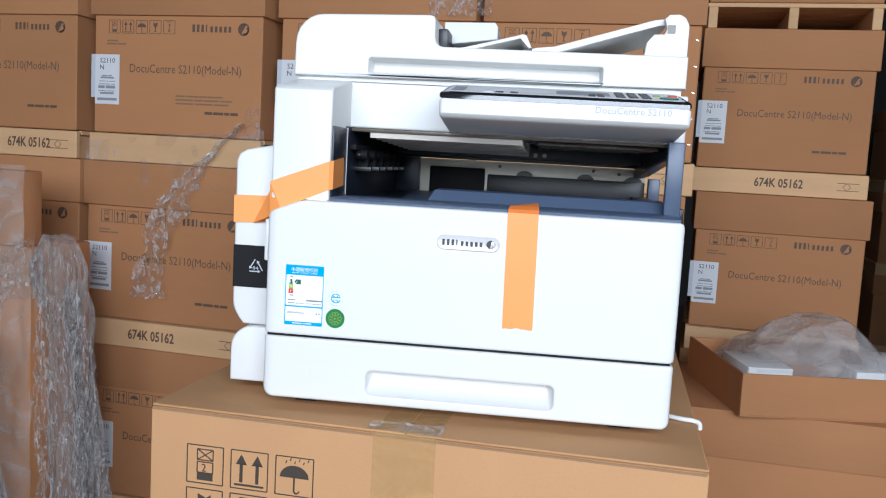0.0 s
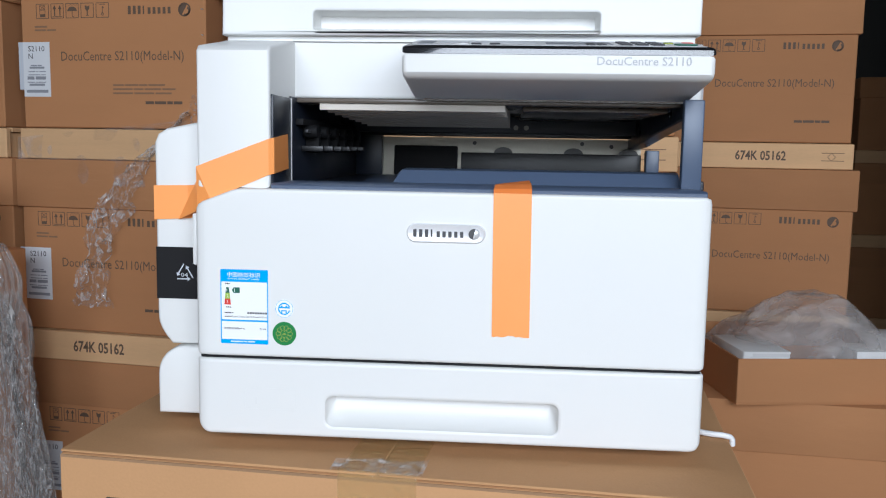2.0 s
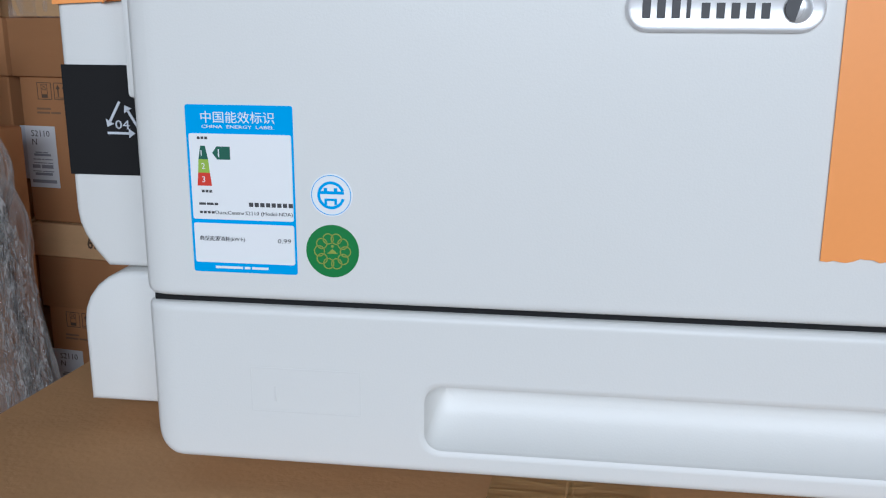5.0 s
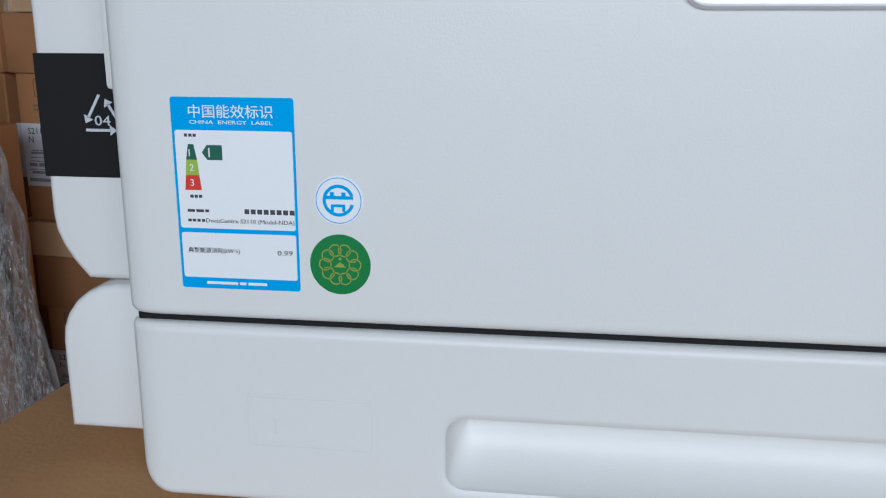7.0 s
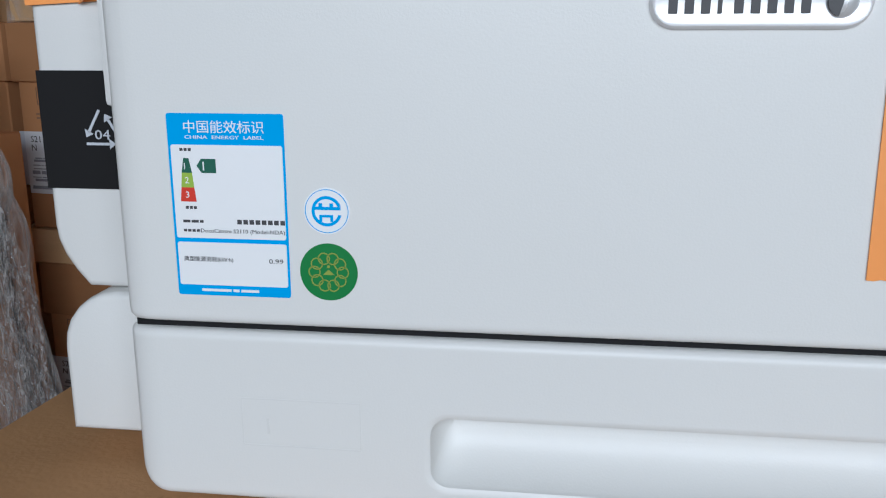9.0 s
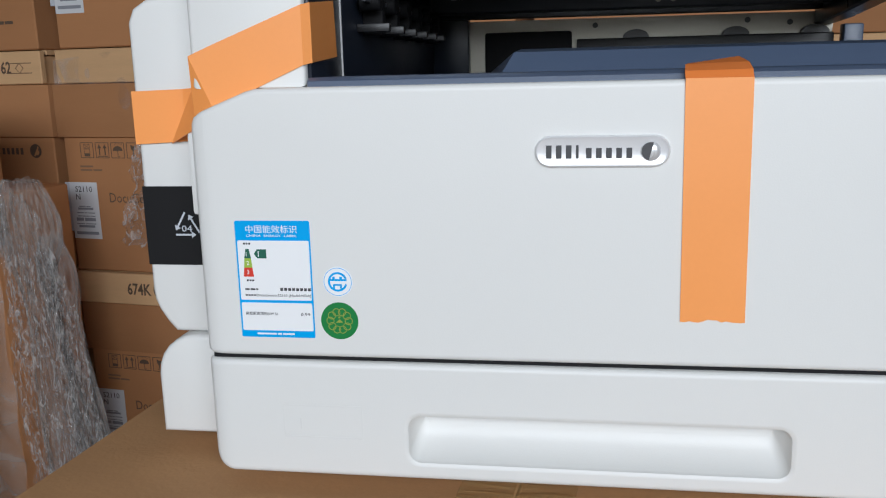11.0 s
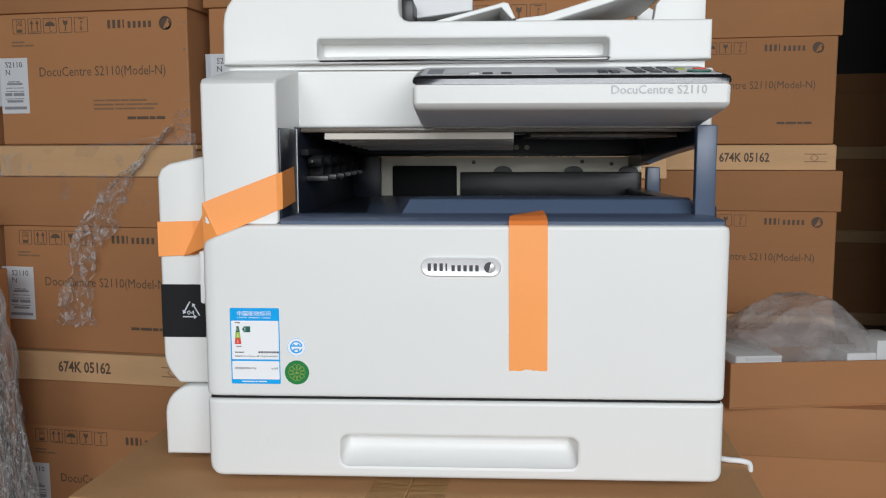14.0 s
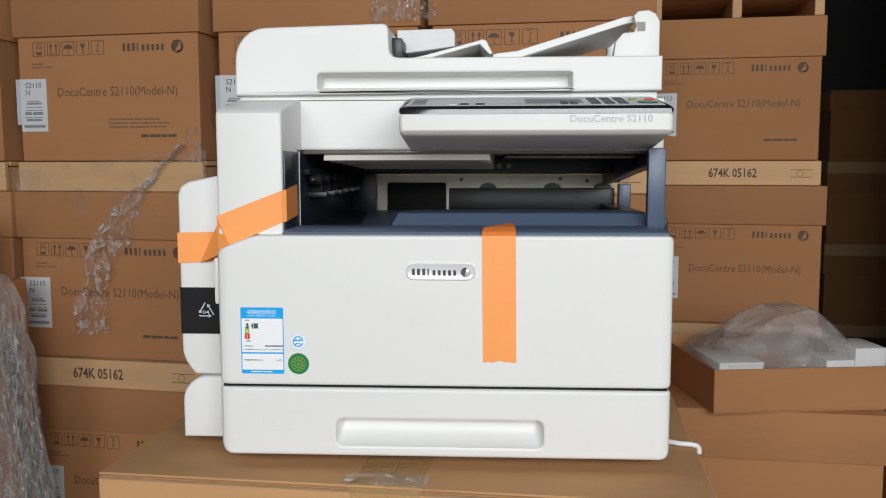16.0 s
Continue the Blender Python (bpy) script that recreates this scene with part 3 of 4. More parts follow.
part("front_door", roll_sides(plate_cover(DOOR, 0, 0.035, 0.0035), -0.003, 0.562, 0.017, 0.009), M["white"], cop)
part("chassis", box(0.012, 0.548, 0.03, 0.56, 0.004, 0.276, 0.004), M["black"], cop)
# black strips fill the slit above the drawer to paint its shade
part("drawer_gap_shade", box(0.003, 0.557, 0.0105, 0.031, 0.0873, 0.0905), M["band"], cop)
part("drawer_gap_shade", box(0.002, 0.557, 0.0052, 0.0104, 0.0873, 0.0905), M["band"], cop)
part("side_panel", box(0.552, 0.559, 0.036, 0.57, 0.0925, 0.277, 0.003), M["white"], cop)
for x in (0.05, 0.5):
    for y in (0.06, 0.5):
        part("rubber_foot", box(x - 0.018, x + 0.018, y - 0.018, y + 0.018, -0.015, 0.006, 0.004), M["black"], cop)
text("drawer_number", "1", 0.012, 0.066, -0.0002, 0.036, M["white_line"], cop)
fr = None
for a, b in (((0.054, 0.054), (0.112, 0.054)), ((0.112, 0.054), (0.112, 0.030)), ((0.112, 0.030), (0.054, 0.030)), ((0.054, 0.030), (0.054, 0.054))):
    fr = stroke(a, b, 0.0004, -0.0002, 0, fr)
part("drawer_number_frame", fr, M["white_line"], cop)["kind"] = "stuff"

# left column over the door, sloping back at its top
prof = [(0.020, 0.279), (0.020, 0.430), (0.026, 0.436), (0.134, 0.4545), (0.56, 0.4545), (0.56, 0.279)]
part("front_column", prism(prof, -0.005, 0.0785, 0.004, 3, axis="x"), M["white"], cop)
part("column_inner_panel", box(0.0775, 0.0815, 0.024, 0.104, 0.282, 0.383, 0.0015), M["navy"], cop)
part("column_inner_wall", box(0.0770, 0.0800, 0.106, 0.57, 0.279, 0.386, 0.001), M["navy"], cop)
seam = box(0.0795, 0.0822, 0.1045, 0.1060, 0.282, 0.383)
part("panel_seam", seam, M["guide"], cop)

# exit rollers on the inner wall, blackened to sit in the bay's shade
part("roller_shaft", box(0.090, 0.094, 0.14, 0.52, 0.343, 0.347, 0.001), M["charcoal"], cop)
for k in range(6):
    y = 0.165 + k * 0.062
    rb = prism([(y + 0.008 * math.cos(2 * math.pi * i / 14), 0.345 + 0.008 * math.sin(2 * math.pi * i / 14)) for i in range(14)], 0.083, 0.101, 0.001, 1, axis="x")
    part("exit_roller", rb, M["band"], cop)
    part("roller_bracket", box(0.080, 0.098, y + 0.018, y + 0.030, 0.318, 0.352, 0.002), M["band"], cop)
    part("exit_finger", box(0.080, 0.108, y - 0.004, y + 0.003, 0.320, 0.327, 0.001), M["black"], cop)
part("roller_ledge", box(0.080, 0.090, 0.13, 0.55, 0.352, 0.360, 0.001), M["band"], cop)

# scanner unit over the bay
part("scanner_base", cover(-0.012, 0.572, 0.3855, 0.4545, 0.003, 0.135, 0.60, 0.003), M["white"], cop)
# taupe, charcoal and black up here include the shade under the roof
part("bay_roof", box(0.080, 0.570, 0.137, 0.58, 0.380, 0.3855, 0.001), M["taupe"], cop)
part("roof_plate", box(0.36, 0.54, 0.17, 0.50, 0.374, 0.3798, 0.002), M["taupe"], cop)
part("roof_crossbar", box(0.085, 0.56, 0.50, 0.535, 0.352, 0.3798, 0.003), M["charcoal"], cop)
part("roof_crossbar", box(0.085, 0.56, 0.545, 0.565, 0.347, 0.3798, 0.002), M["black"], cop)
for x in (0.355, 0.372):
    part("brass_screw", disc(x, 0.362, 0.004, 0.497, 0.5), M["steel"], cop)
NL = 8
for k in range(NL):
    y0 = 0.142 + k * 0.031
    zt, drop = 0.3795 - 0.0019 * k, 0.0078
    xl = 0.108 + 0.0035 * k
    sl = prism([(y0, 0.3797), (y0, zt - drop), (y0 + 0.002, zt - drop - 0.0006), (y0 + 0.030, zt - 0.0022), (y0 + 0.0305, 0.3797)], xl, 0.346 - 0.0010 * (NL - k), axis="x")
    part("vent_louvre", sl, M["white_inner"], cop)

# back of the bay; its black parts carry the shade in their colour
part("bay_back", box(0.080, 0.570, 0.580, 0.586, 0.279, 0.3458), M["steel"], cop)
part("rear_ledge", box(0.262, 0.570, 0.570, 0.5798, 0.279, 0.3205, 0.002), M["black"], cop)
part("rear_cover", box(0.146, 0.256, 0.566, 0.5798, 0.279, 0.331, 0.003), M["band"], cop)
part("rear_corner", box(0.080, 0.126, 0.560, 0.5798, 0.279, 0.385, 0.002), M["navy"], cop)
for x in (0.335, 0.455, 0.548):
    part("cable_clip", prism([(x + 0.016 * math.cos(radians(a)), 0.3205 + 0.010 * math.sin(radians(a))) for a in range(0, 181, 15)], 0.568, 0.5797), M["black"], cop)
for x, z in ((0.285, 0.337), (0.47, 0.338), (0.52, 0.334)):
    part("plate_screw", disc(x, z, 0.0035, 0.5785, 0.58, 12), M["charcoal"], cop)

# right-hand side of the bay: pillar, beam, low sill and rear post
part("bay_pillar", box(0.5425, 0.5655, 0.084, 0.097, 0.279, 0.3865, 0.002), M["blue"], cop)
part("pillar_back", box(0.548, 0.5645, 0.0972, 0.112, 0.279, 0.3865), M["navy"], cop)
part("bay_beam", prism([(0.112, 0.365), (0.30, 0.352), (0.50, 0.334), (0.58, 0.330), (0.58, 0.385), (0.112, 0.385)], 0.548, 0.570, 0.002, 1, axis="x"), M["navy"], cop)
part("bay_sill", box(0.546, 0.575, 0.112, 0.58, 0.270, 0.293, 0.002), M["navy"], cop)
part("rear_post", box(0.574, 0.596, 0.545, 0.565, 0.275, 0.329, 0.002), M["blue"], cop)

# output tray with the raised paper rest
part("door_rim", prism([(0.010, 0.2785), (0.010, 0.2825), (0.013, 0.2850), (0.100, 0.2850), (0.100, 0.2785)], 0.0815, 0.557, 0.001, 1, axis="x"), M["blue"], cop)
# tray floor takes the shade-darkened navy, the rest above it plain blue
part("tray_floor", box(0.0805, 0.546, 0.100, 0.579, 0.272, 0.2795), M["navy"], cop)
lo = [(0.162, 0.101, 0.2797), (0.546, 0.101, 0.2797), (0.546, 0.579, 0.2797), (0.110, 0.579, 0.2797)]
mid = [(0.205, 0.104, 0.2835), (0.546, 0.104, 0.2835), (0.546, 0.579, 0.2799), (0.150, 0.579, 0.2799)]
hi0 = [(0.214, 0.120, 0.2998), (0.546, 0.120, 0.2998), (0.546, 0.579, 0.2802), (0.200, 0.579, 0.2802)]
hi = [(0.219, 0.128, 0.3020), (0.546, 0.128, 0.3020), (0.546, 0.579, 0.2806), (0.205, 0.579, 0.2806)]
part("paper_rest", skin([lo, mid, hi0, hi]), M["blue"], cop, smooth=28)

# control panel
pz = [(0.130, 0.386), (0.018, 0.4000), (0.009, 0.4030), (0.005, 0.4075), (0.005, 0.4265), (0.130, 0.4470)]
pan = part("control_panel", prism(pz, 0.2265, 0.5575, 0.006, 3, axis="x"), M["white"], cop)
pt = [(0.0045, 0.4268), (0.0050, 0.4325), (0.0085, 0.4355), (0.1335, 0.4560), (0.1335, 0.4477)]
part("panel_top", prism(pt, 0.2262, 0.5578, 0.004, 2, axis="x"), M["gloss"], pan, "glossy black key surface")
rake = math.degrees(math.atan2(0.0205, 0.125))


def on_panel(u, v, h=0.0003):
    """A place on the sloping key surface: u along it, v up the slope."""
    return pose(u, 0.0085, 0.4356, rake, 0, 0) @ pose(0, v, h)


part("panel_joint", box(0.24, 0.55, 0.128, 0.134, 0.384, 0.388), M["taupe"], pan)


def key(name, u0, u1, v0, v1, h, m, r=0.0015):
    bm = prism(rr(u0, u1, v0, v1, r, 3), 0, h, 0.0004, 1, axis="z")
    ob = part(name, bm, m, pan)
    ob.matrix_basis = on_panel(0, 0)
    return ob


# pale plate and display stand for sky reflected in the black top
key("panel_face", 0.234, 0.550, 0.008, 0.118, 0.0004, M["guide"])
key("display_window", 0.262, 0.372, 0.042, 0.088, 0.0006, M["paper"])
key("display_window", 0.382, 0.455, 0.030, 0.090, 0.0006, M["grey_ink"])
for a in range(3):
    for b in range(4):
        key("number_key", 0.462 + a * 0.017, 0.474 + a * 0.017, 0.022 + b * 0.019, 0.032 + b * 0.019, 0.002, M["charcoal"])
for a in range(2):
    key("function_key", 0.300 + a * 0.02, 0.311 + a * 0.02, 0.014, 0.024, 0.002, M["charcoal"])
    key("function_key", 0.425 + a * 0.012, 0.434 + a * 0.012, 0.020, 0.045, 0.002, M["charcoal"])
key("function_key", 0.285, 0.297, 0.016, 0.040, 0.002, M["guide"])
key("function_key", 0.240, 0.257, 0.020, 0.085, 0.001, M["grey_ink"])
key("clear_key", 0.514, 0.524, 0.062, 0.074, 0.002, M["gold"])
key("stop_key", 0.535, 0.547, 0.066, 0.078, 0.002, M["red"])
key("start_key", 0.520, 0.545, 0.022, 0.050, 0.002, M["dkgreen"], 0.012)
text("model_lettering", "DocuCentre S2110", 0.0125, 0.434, 0.0042, 0.4165, M["pale_ink"], pan, 0.098)

# document feeder and lid
zl, zh = 0.459, 0.5085
adf = [(-0.008, zl)] + [(0.565, zl + 0.004), (0.565, zh), (0.214, zh)]
adf += [(0.214 - 0.012 * math.sin(radians(a)), zh + 0.012 - 0.012 * math.cos(radians(a))) for a in (30, 60, 90)]
adf += [(0.2015, 0.546), (0.199, 0.552), (0.193, 0.5535), (0.035, 0.5495)]
adf += [(0.035 - 0.042 * math.sin(radians(a)), 0.507 + 0.0425 * math.cos(radians(a))) for a in (15, 30, 45, 60, 75, 90)]
part("document_feeder", outline_cover(adf, 0.120, 0.56, 0.003, (0.105, 0.447, 0.4655, 0.4885, 0.005, 0.030)), M["white"], cop, "white document feeder lid with a long grip")
part("lid_gap", box(-0.004, 0.560, 0.131, 0.56, 0.4535, 0.4645), M["white"], cop)
part("feeder_mouth", box(0.2005, 0.216, 0.16, 0.46, 0.510, 0.540, 0.002), M["black"], cop)
part("paper_guide", prism([(0.2035, 0.524), (0.287, 0.535), (0.287, 0.554), (0.282, 0.5605), (0.2035, 0.5585)], 0.215, 0.30, 0.001, 1), M["guide"], cop)
p1 = [(0.2035, 0.514), (0.240, 0.520), (0.318, 0.5400), (0.326, 0.5425), (0.332, 0.541), (0.341, 0.523), (0.337, 0.521), (0.323, 0.536), (0.316, 0.534), (0.240, 0.5140), (0.2035, 0.5095)]
part("feeder_tray", prism(p1, 0.20, 0.47, 0.001, 1), M["white"], cop)
p2 = [(0.341, 0.521), (0.349, 0.523), (0.376, 0.526), (0.524, 0.571), (0.539, 0.573), (0.542, 0.564), (0.528, 0.562), (0.381, 0.517), (0.351, 0.515), (0.342, 0.517)]
part("feeder_tray_flap", prism(p2, 0.20, 0.47, 0.001, 1), M["white"], cop)
part("tray_hinge", box(0.329, 0.342, 0.20, 0.47, 0.5085, 0.5215, 0.001), M["charcoal"], cop)
post = [(0.508, 0.5075), (0.512, 0.535), (0.522, 0.547), (0.537, 0.548), (0.540, 0.557), (0.536, 0.570), (0.542, 0.5765), (0.557, 0.5775), (0.566, 0.573), (0.572, 0.562), (0.572, 0.5075)]
part("tray_post", prism(post, 0.182, 0.198, 0.0015, 2), M["white"], cop)
part("tray_post", prism(post, 0.475, 0.49, 0.0015, 2), M["white"], cop)
# no hole is cut; a thin taupe plate paints the notch's shade
part("post_notch_shade", box(0.5405, 0.5520, 0.1808, 0.1818, 0.5490, 0.5615), M["taupe"], cop)
part("tray_stop", box(0.395, 0.50, 0.215, 0.45, 0.5085, 0.5200, 0.004), M["guide"], cop)

# left side covers
wing = [(-0.0535, 0.088), (0.004, 0.088), (0.004, 0.3515), (-0.020, 0.3515), (-0.056, 0.3440), (-0.066, 0.338), (-0.0705, 0.328), (-0.0705, 0.122), (-0.0695, 0.114), (-0.0665, 0.106), (-0.0610, 0.0970)]
sw = part("side_cover", prism(wing, 0.060, 0.52, 0.004, 3), M["white"], cop, "white bypass feed cover with a black warning band")
part("black_band", box(-0.0706, 0.004, 0.0593, 0.0597, 0.143, 0.205), M["band"], sw, "black printed band")
tri = None
for a in (90, 210, 330):
    p = (-0.0365 + 0.0128 * math.cos(radians(a)), 0.1735 + 0.0128 * math.sin(radians(a)))
    q = (-0.0365 + 0.0128 * math.cos(radians(a + 120)), 0.1735 + 0.0128 * math.sin(radians(a + 120)))
    f = lambda k: (p[0] + (q[0] - p[0]) * k, p[1] + (q[1] - p[1]) * k)
    tri = stroke(f(0.08), f(0.68), 0.0014, 0.0589, 0.0592, tri)
    dx, dz = (q[0] - p[0]) * 0.1, (q[1] - p[1]) * 0.1
    g = f(0.66)
    tri = prism([(g[0] - dz * 1.2, g[1] + dx * 1.2), (g[0] + dx * 1.6, g[1] + dz * 1.6), (g[0] + dz * 1.2, g[1] - dx * 1.2)], 0.0589, 0.0592, bm=tri)
part("recycling_mark", tri, M["paper_b"], sw)
text("recycling_code", "04", 0.0072, -0.0408, 0.0591, 0.1695, M["paper_b"], sw, 0.0084)
part("side_clip", box(-0.0105, -0.0035, 0.016, 0.06, 0.190, 0.249, 0.0025), M["white"], cop)
foot = [(-0.0705, 0.003), (0.004, 0.003), (0.004, 0.086), (-0.037, 0.086)] + [(-0.037 - 0.0335 * math.sin(radians(a)), 0.0525 + 0.0335 * math.cos(radians(a))) for a in (15, 30, 45, 60, 75, 90)]
part("lower_side_cover", prism(foot, 0.057, 0.52, 0.004, 3), M["white"], cop)
part("side_gap", box(-0.03, 0.004, 0.075, 0.5, 0.08, 0.095), M["charcoal"], cop)
part("orange_tab", box(-0.0735, -0.068, 0.070, 0.10, 0.166, 0.180, 0.001), M["tape_b"], cop)

# name badge, a plain pill with a trade mark drawn as bars and a ball
b0 = [(px, 0.0005, pz_) for px, pz_ in rr(0.235, 0.321, 0.2243, 0.2453, 0.0104)]
b1 = [(px, -0.0022, pz_) for px, pz_ in rr(0.2355, 0.3205, 0.2248, 0.2448, 0.0099)]
b2 = [(px, -0.0030, pz_) for px, pz_ in rr(0.2364, 0.3196, 0.2257, 0.2439, 0.0090)]
b3 = [(px, -0.0024, pz_) for px, pz_ in rr(0.2376, 0.3184, 0.2269, 0.2427, 0.0078)]
badge = part("name_badge", skin([b0, b1, b2, b3]), M["badge"], cop, "silver pill-shaped badge")
wm = word_mark(0.2425, 0.2305, 0.060, 0.0085, -0.0030)
part("badge_mark", wm, M["charcoal"], badge)["kind"] = "stuff"
gb = bmesh.new()
bmesh.ops.create_uvsphere(gb, u_segments=20, v_segments=10, radius=0.0066, matrix=Matrix.Translation((0.3085, -0.0015, 0.2348)) @ Matrix.Diagonal((1, 0.45, 1, 1)))
part("badge_ball", gb, M["chrome"], badge)
part("badge_ball_shade", prism([(0.3085 + 0.0058 * math.cos(radians(a)), 0.2348 + 0.0058 * math.sin(radians(a))) for a in range(75, 266, 15)], -0.0048, -0.0030), M["charcoal"], badge)

# energy label
el = part("energy_label", prism(rr(0.027, 0.081, 0.105, 0.189, 0.0012, 3), -0.0004, 0.0), M["cyan"], cop, "sky-blue and white energy label")
part("label_field", prism(rr(0.0283, 0.0800, 0.1323, 0.1750, 0.001, 3), -0.0007, -0.0003), M["ink_white"], el)
part("label_field", prism(rr(0.0283, 0.0800, 0.1100, 0.1303, 0.001, 3), -0.0007, -0.0003), M["ink_white"], el)
text("label_title", "中国能效标识", 0.0060, 0.0350, -0.0006, 0.1808, M["ink_white"], el, 0.037)
text("label_title", "CHINA  ENERGY  LABEL", 0.0022, 0.0352, -0.0006, 0.1777, M["ink_white"], el, 0.0365)
tp = lambda a, b, z0, z1: [(0.0352 - a, z0), (0.0352 + a, z0), (0.0352 + b, z1), (0.0352 - b, z1)]
part("grade_field", prism(tp(0.0024, 0.0012, 0.1624, 0.1690), -0.0009, -0.0006), M["dkgreen"], el)
part("grade_field", prism(tp(0.0030, 0.0024, 0.1557, 0.1624), -0.0009, -0.0006), M["lime"], el)
part("grade_field", prism(tp(0.0037, 0.0030, 0.1492, 0.1557), -0.0009, -0.0006), M["red"], el)
for tx, zz in (("1", 0.1640), ("2", 0.1576), ("3", 0.1510)):
    text("grade_number", tx, 0.0042, 0.0342, -0.0010, zz, M["ink_white"], el)
part("grade_arrow", prism([(0.0400, 0.1656), (0.0423, 0.1688), (0.0490, 0.1688), (0.0490, 0.1624), (0.0423, 0.1624)], -0.0009, -0.0006), M["dkgreen"], el)
text("grade_number", "1", 0.0058, 0.0430, -0.0010, 0.1636, M["ink_white"], el)
sp = bars(0.0325, 0.0378, 0.1722, 0.0013, -0.0008, (1, 1, 1))
sp = bars(0.0335, 0.0388, 0.1458, 0.0013, -0.0008, (1, 1, 1), sp)
sp = bars(0.0318, 0.0415, 0.1395, 0.0012, -0.0008, (2, 2, 1), sp)
sp = bars(0.0318, 0.0395, 0.1352, 0.0012, -0.0008, (1, 1, 1, 1), sp)
sp = bars(0.0575, 0.0798, 0.1392, 0.0021, -0.0008, (1, 1, 1, 1, 1, 1, 1, 1), sp)
part("label_print", sp, M["charcoal"], el)["kind"] = "stuff"
text("label_model", "DocuCentre S2110 (Model-NDA)", 0.0026, 0.0400, -0.0008, 0.1350, M["charcoal"], el, 0.0396)
text("label_line", "典型能源消耗(kW·h)", 0.0026, 0.0310, -0.0008, 0.1215, M["charcoal"], el, 0.0235)
text("label_value", "0.99", 0.0031, 0.0715, -0.0008, 0.1212, M["charcoal"], el, 0.0068)
part("label_foot_print", bars(0.0385, 0.0660, 0.1070, 0.0012, -0.0007, (5, 1, 3)), M["ink_white"], el)["kind"] = "stuff"

# round stickers
st = part("round_sticker", disc(0.0992, 0.1462, 0.0106, -0.0004, 0), M["ink_white"], cop, "white sticker with a blue emblem")
em = ring(0.0992, 0.1462, 0.0098, 0.0003, -0.0007, -0.0003, 36)
em = ring(0.0992, 0.1462, 0.0062, 0.0014, -0.0007, -0.0003, 30, em, 20, 345)
em = stroke((0.0930, 0.1475), (0.1056, 0.1475), 0.0014, -0.0008, -0.0003, em)
em = stroke((0.0965, 0.1440), (0.1020, 0.1440), 0.0011, -0.0009, -0.0003, em)
for x in (0.0965, 0.1015):
    em = stroke((x, 0.1415), (x, 0.1445), 0.0012, -0.0010, -0.0003, em)
    em = stroke((x, 0.1475), (x, 0.1498), 0.0016, -0.0011, -0.0003, em)
part("sticker_emblem", em, M["cyan"], st)["kind"] = "stuff"
gs = part("round_sticker", disc(0.0992, 0.1180, 0.0134, -0.0004, 0), M["green"], cop, "green sticker with gold linked rings")
gr = None
for k in range(10):
    a = radians(36 * k)
    gr = ring(0.0992 + 0.0066 * math.cos(a), 0.1180 + 0.0066 * math.sin(a), 0.0026, 0.0005, -0.0007, -0.0003, 18, gr)
gr = prism([(0.0966, 0.1168), (0.1018, 0.1168), (0.1006, 0.1180), (0.0992, 0.1192), (0.0978, 0.1180)], -0.0007, -0.0003, bm=gr)
gr = disc(0.0992, 0.1206, 0.0007, -0.0007, -0.0003, 8, gr)
part("sticker_emblem", gr, M["gold"], gs)["kind"] = "stuff"

# ---- orange tape on the machine ----


def ribbon(rows, th=0.0006, sub=1):
    """A thin strip through pairs of edge points."""
    own = bmesh.new()
    vs = [(own.verts.new(a), own.verts.new(b)) for a, b in rows]
    for (a, b), (c, d) in zip(vs, vs[1:]):
        own.faces.new((a, b, d, c))
    bmesh.ops.recalc_face_normals(own, faces=own.faces)
    bmesh.ops.solidify(own, geom=own.faces[:], thickness=th)
    return own


Z = lambda z: ZB + z
random.seed(4)
torn = [0.3300 + 0.041 * i / 14 for i in range(15)]
low = [(x, 0.1232 + random.uniform(-0.0012, 0.0012)) for x in torn]
strip = prism([(px, pz_ + ZB) for px, pz_ in low] + [(0.3695, Z(0.2795)), (0.3285, Z(0.2795))], -0.0011, -0.0003)
tp_ob = thing("adhesive_tape", pose(0, 0, 0), "strip of orange tape stuck down the white copier door", "tape", "orange transport tapes")
part("tape_strip", strip, M["tape"], tp_ob, smooth=0)
part("tape_end", ribbon([((0.3285, -0.0008, Z(0.279)), (0.3695, -0.0008, Z(0.279))), ((0.3285, 0.004, Z(0.2840)), (0.3695, 0.004, Z(0.2845))), ((0.3300, 0.016, Z(0.2880)), (0.3690, 0.016, Z(0.2890))), ((0.3335, 0.030, Z(0.2885)), (0.3675, 0.044, Z(0.2925)))]), M["tape_b"], tp_ob, smooth=0)

t2 = thing("adhesive_tape", pose(0, 0, 0), "orange tape wrapped from side cover across the white column", "tape", "orange transport tapes")
part("tape_strip", ribbon([((-0.0712, 0.075, Z(0.2775)), (-0.0712, 0.075, Z(0.238))), ((-0.0708, 0.0585, Z(0.2775)), (-0.0708, 0.0585, Z(0.2375))), ((-0.030, 0.0585, Z(0.2785)), (-0.030, 0.0585, Z(0.2395))), ((-0.012, 0.0560, Z(0.2800)), (-0.012, 0.0560, Z(0.2440)))]), M["tape"], t2, smooth=0)
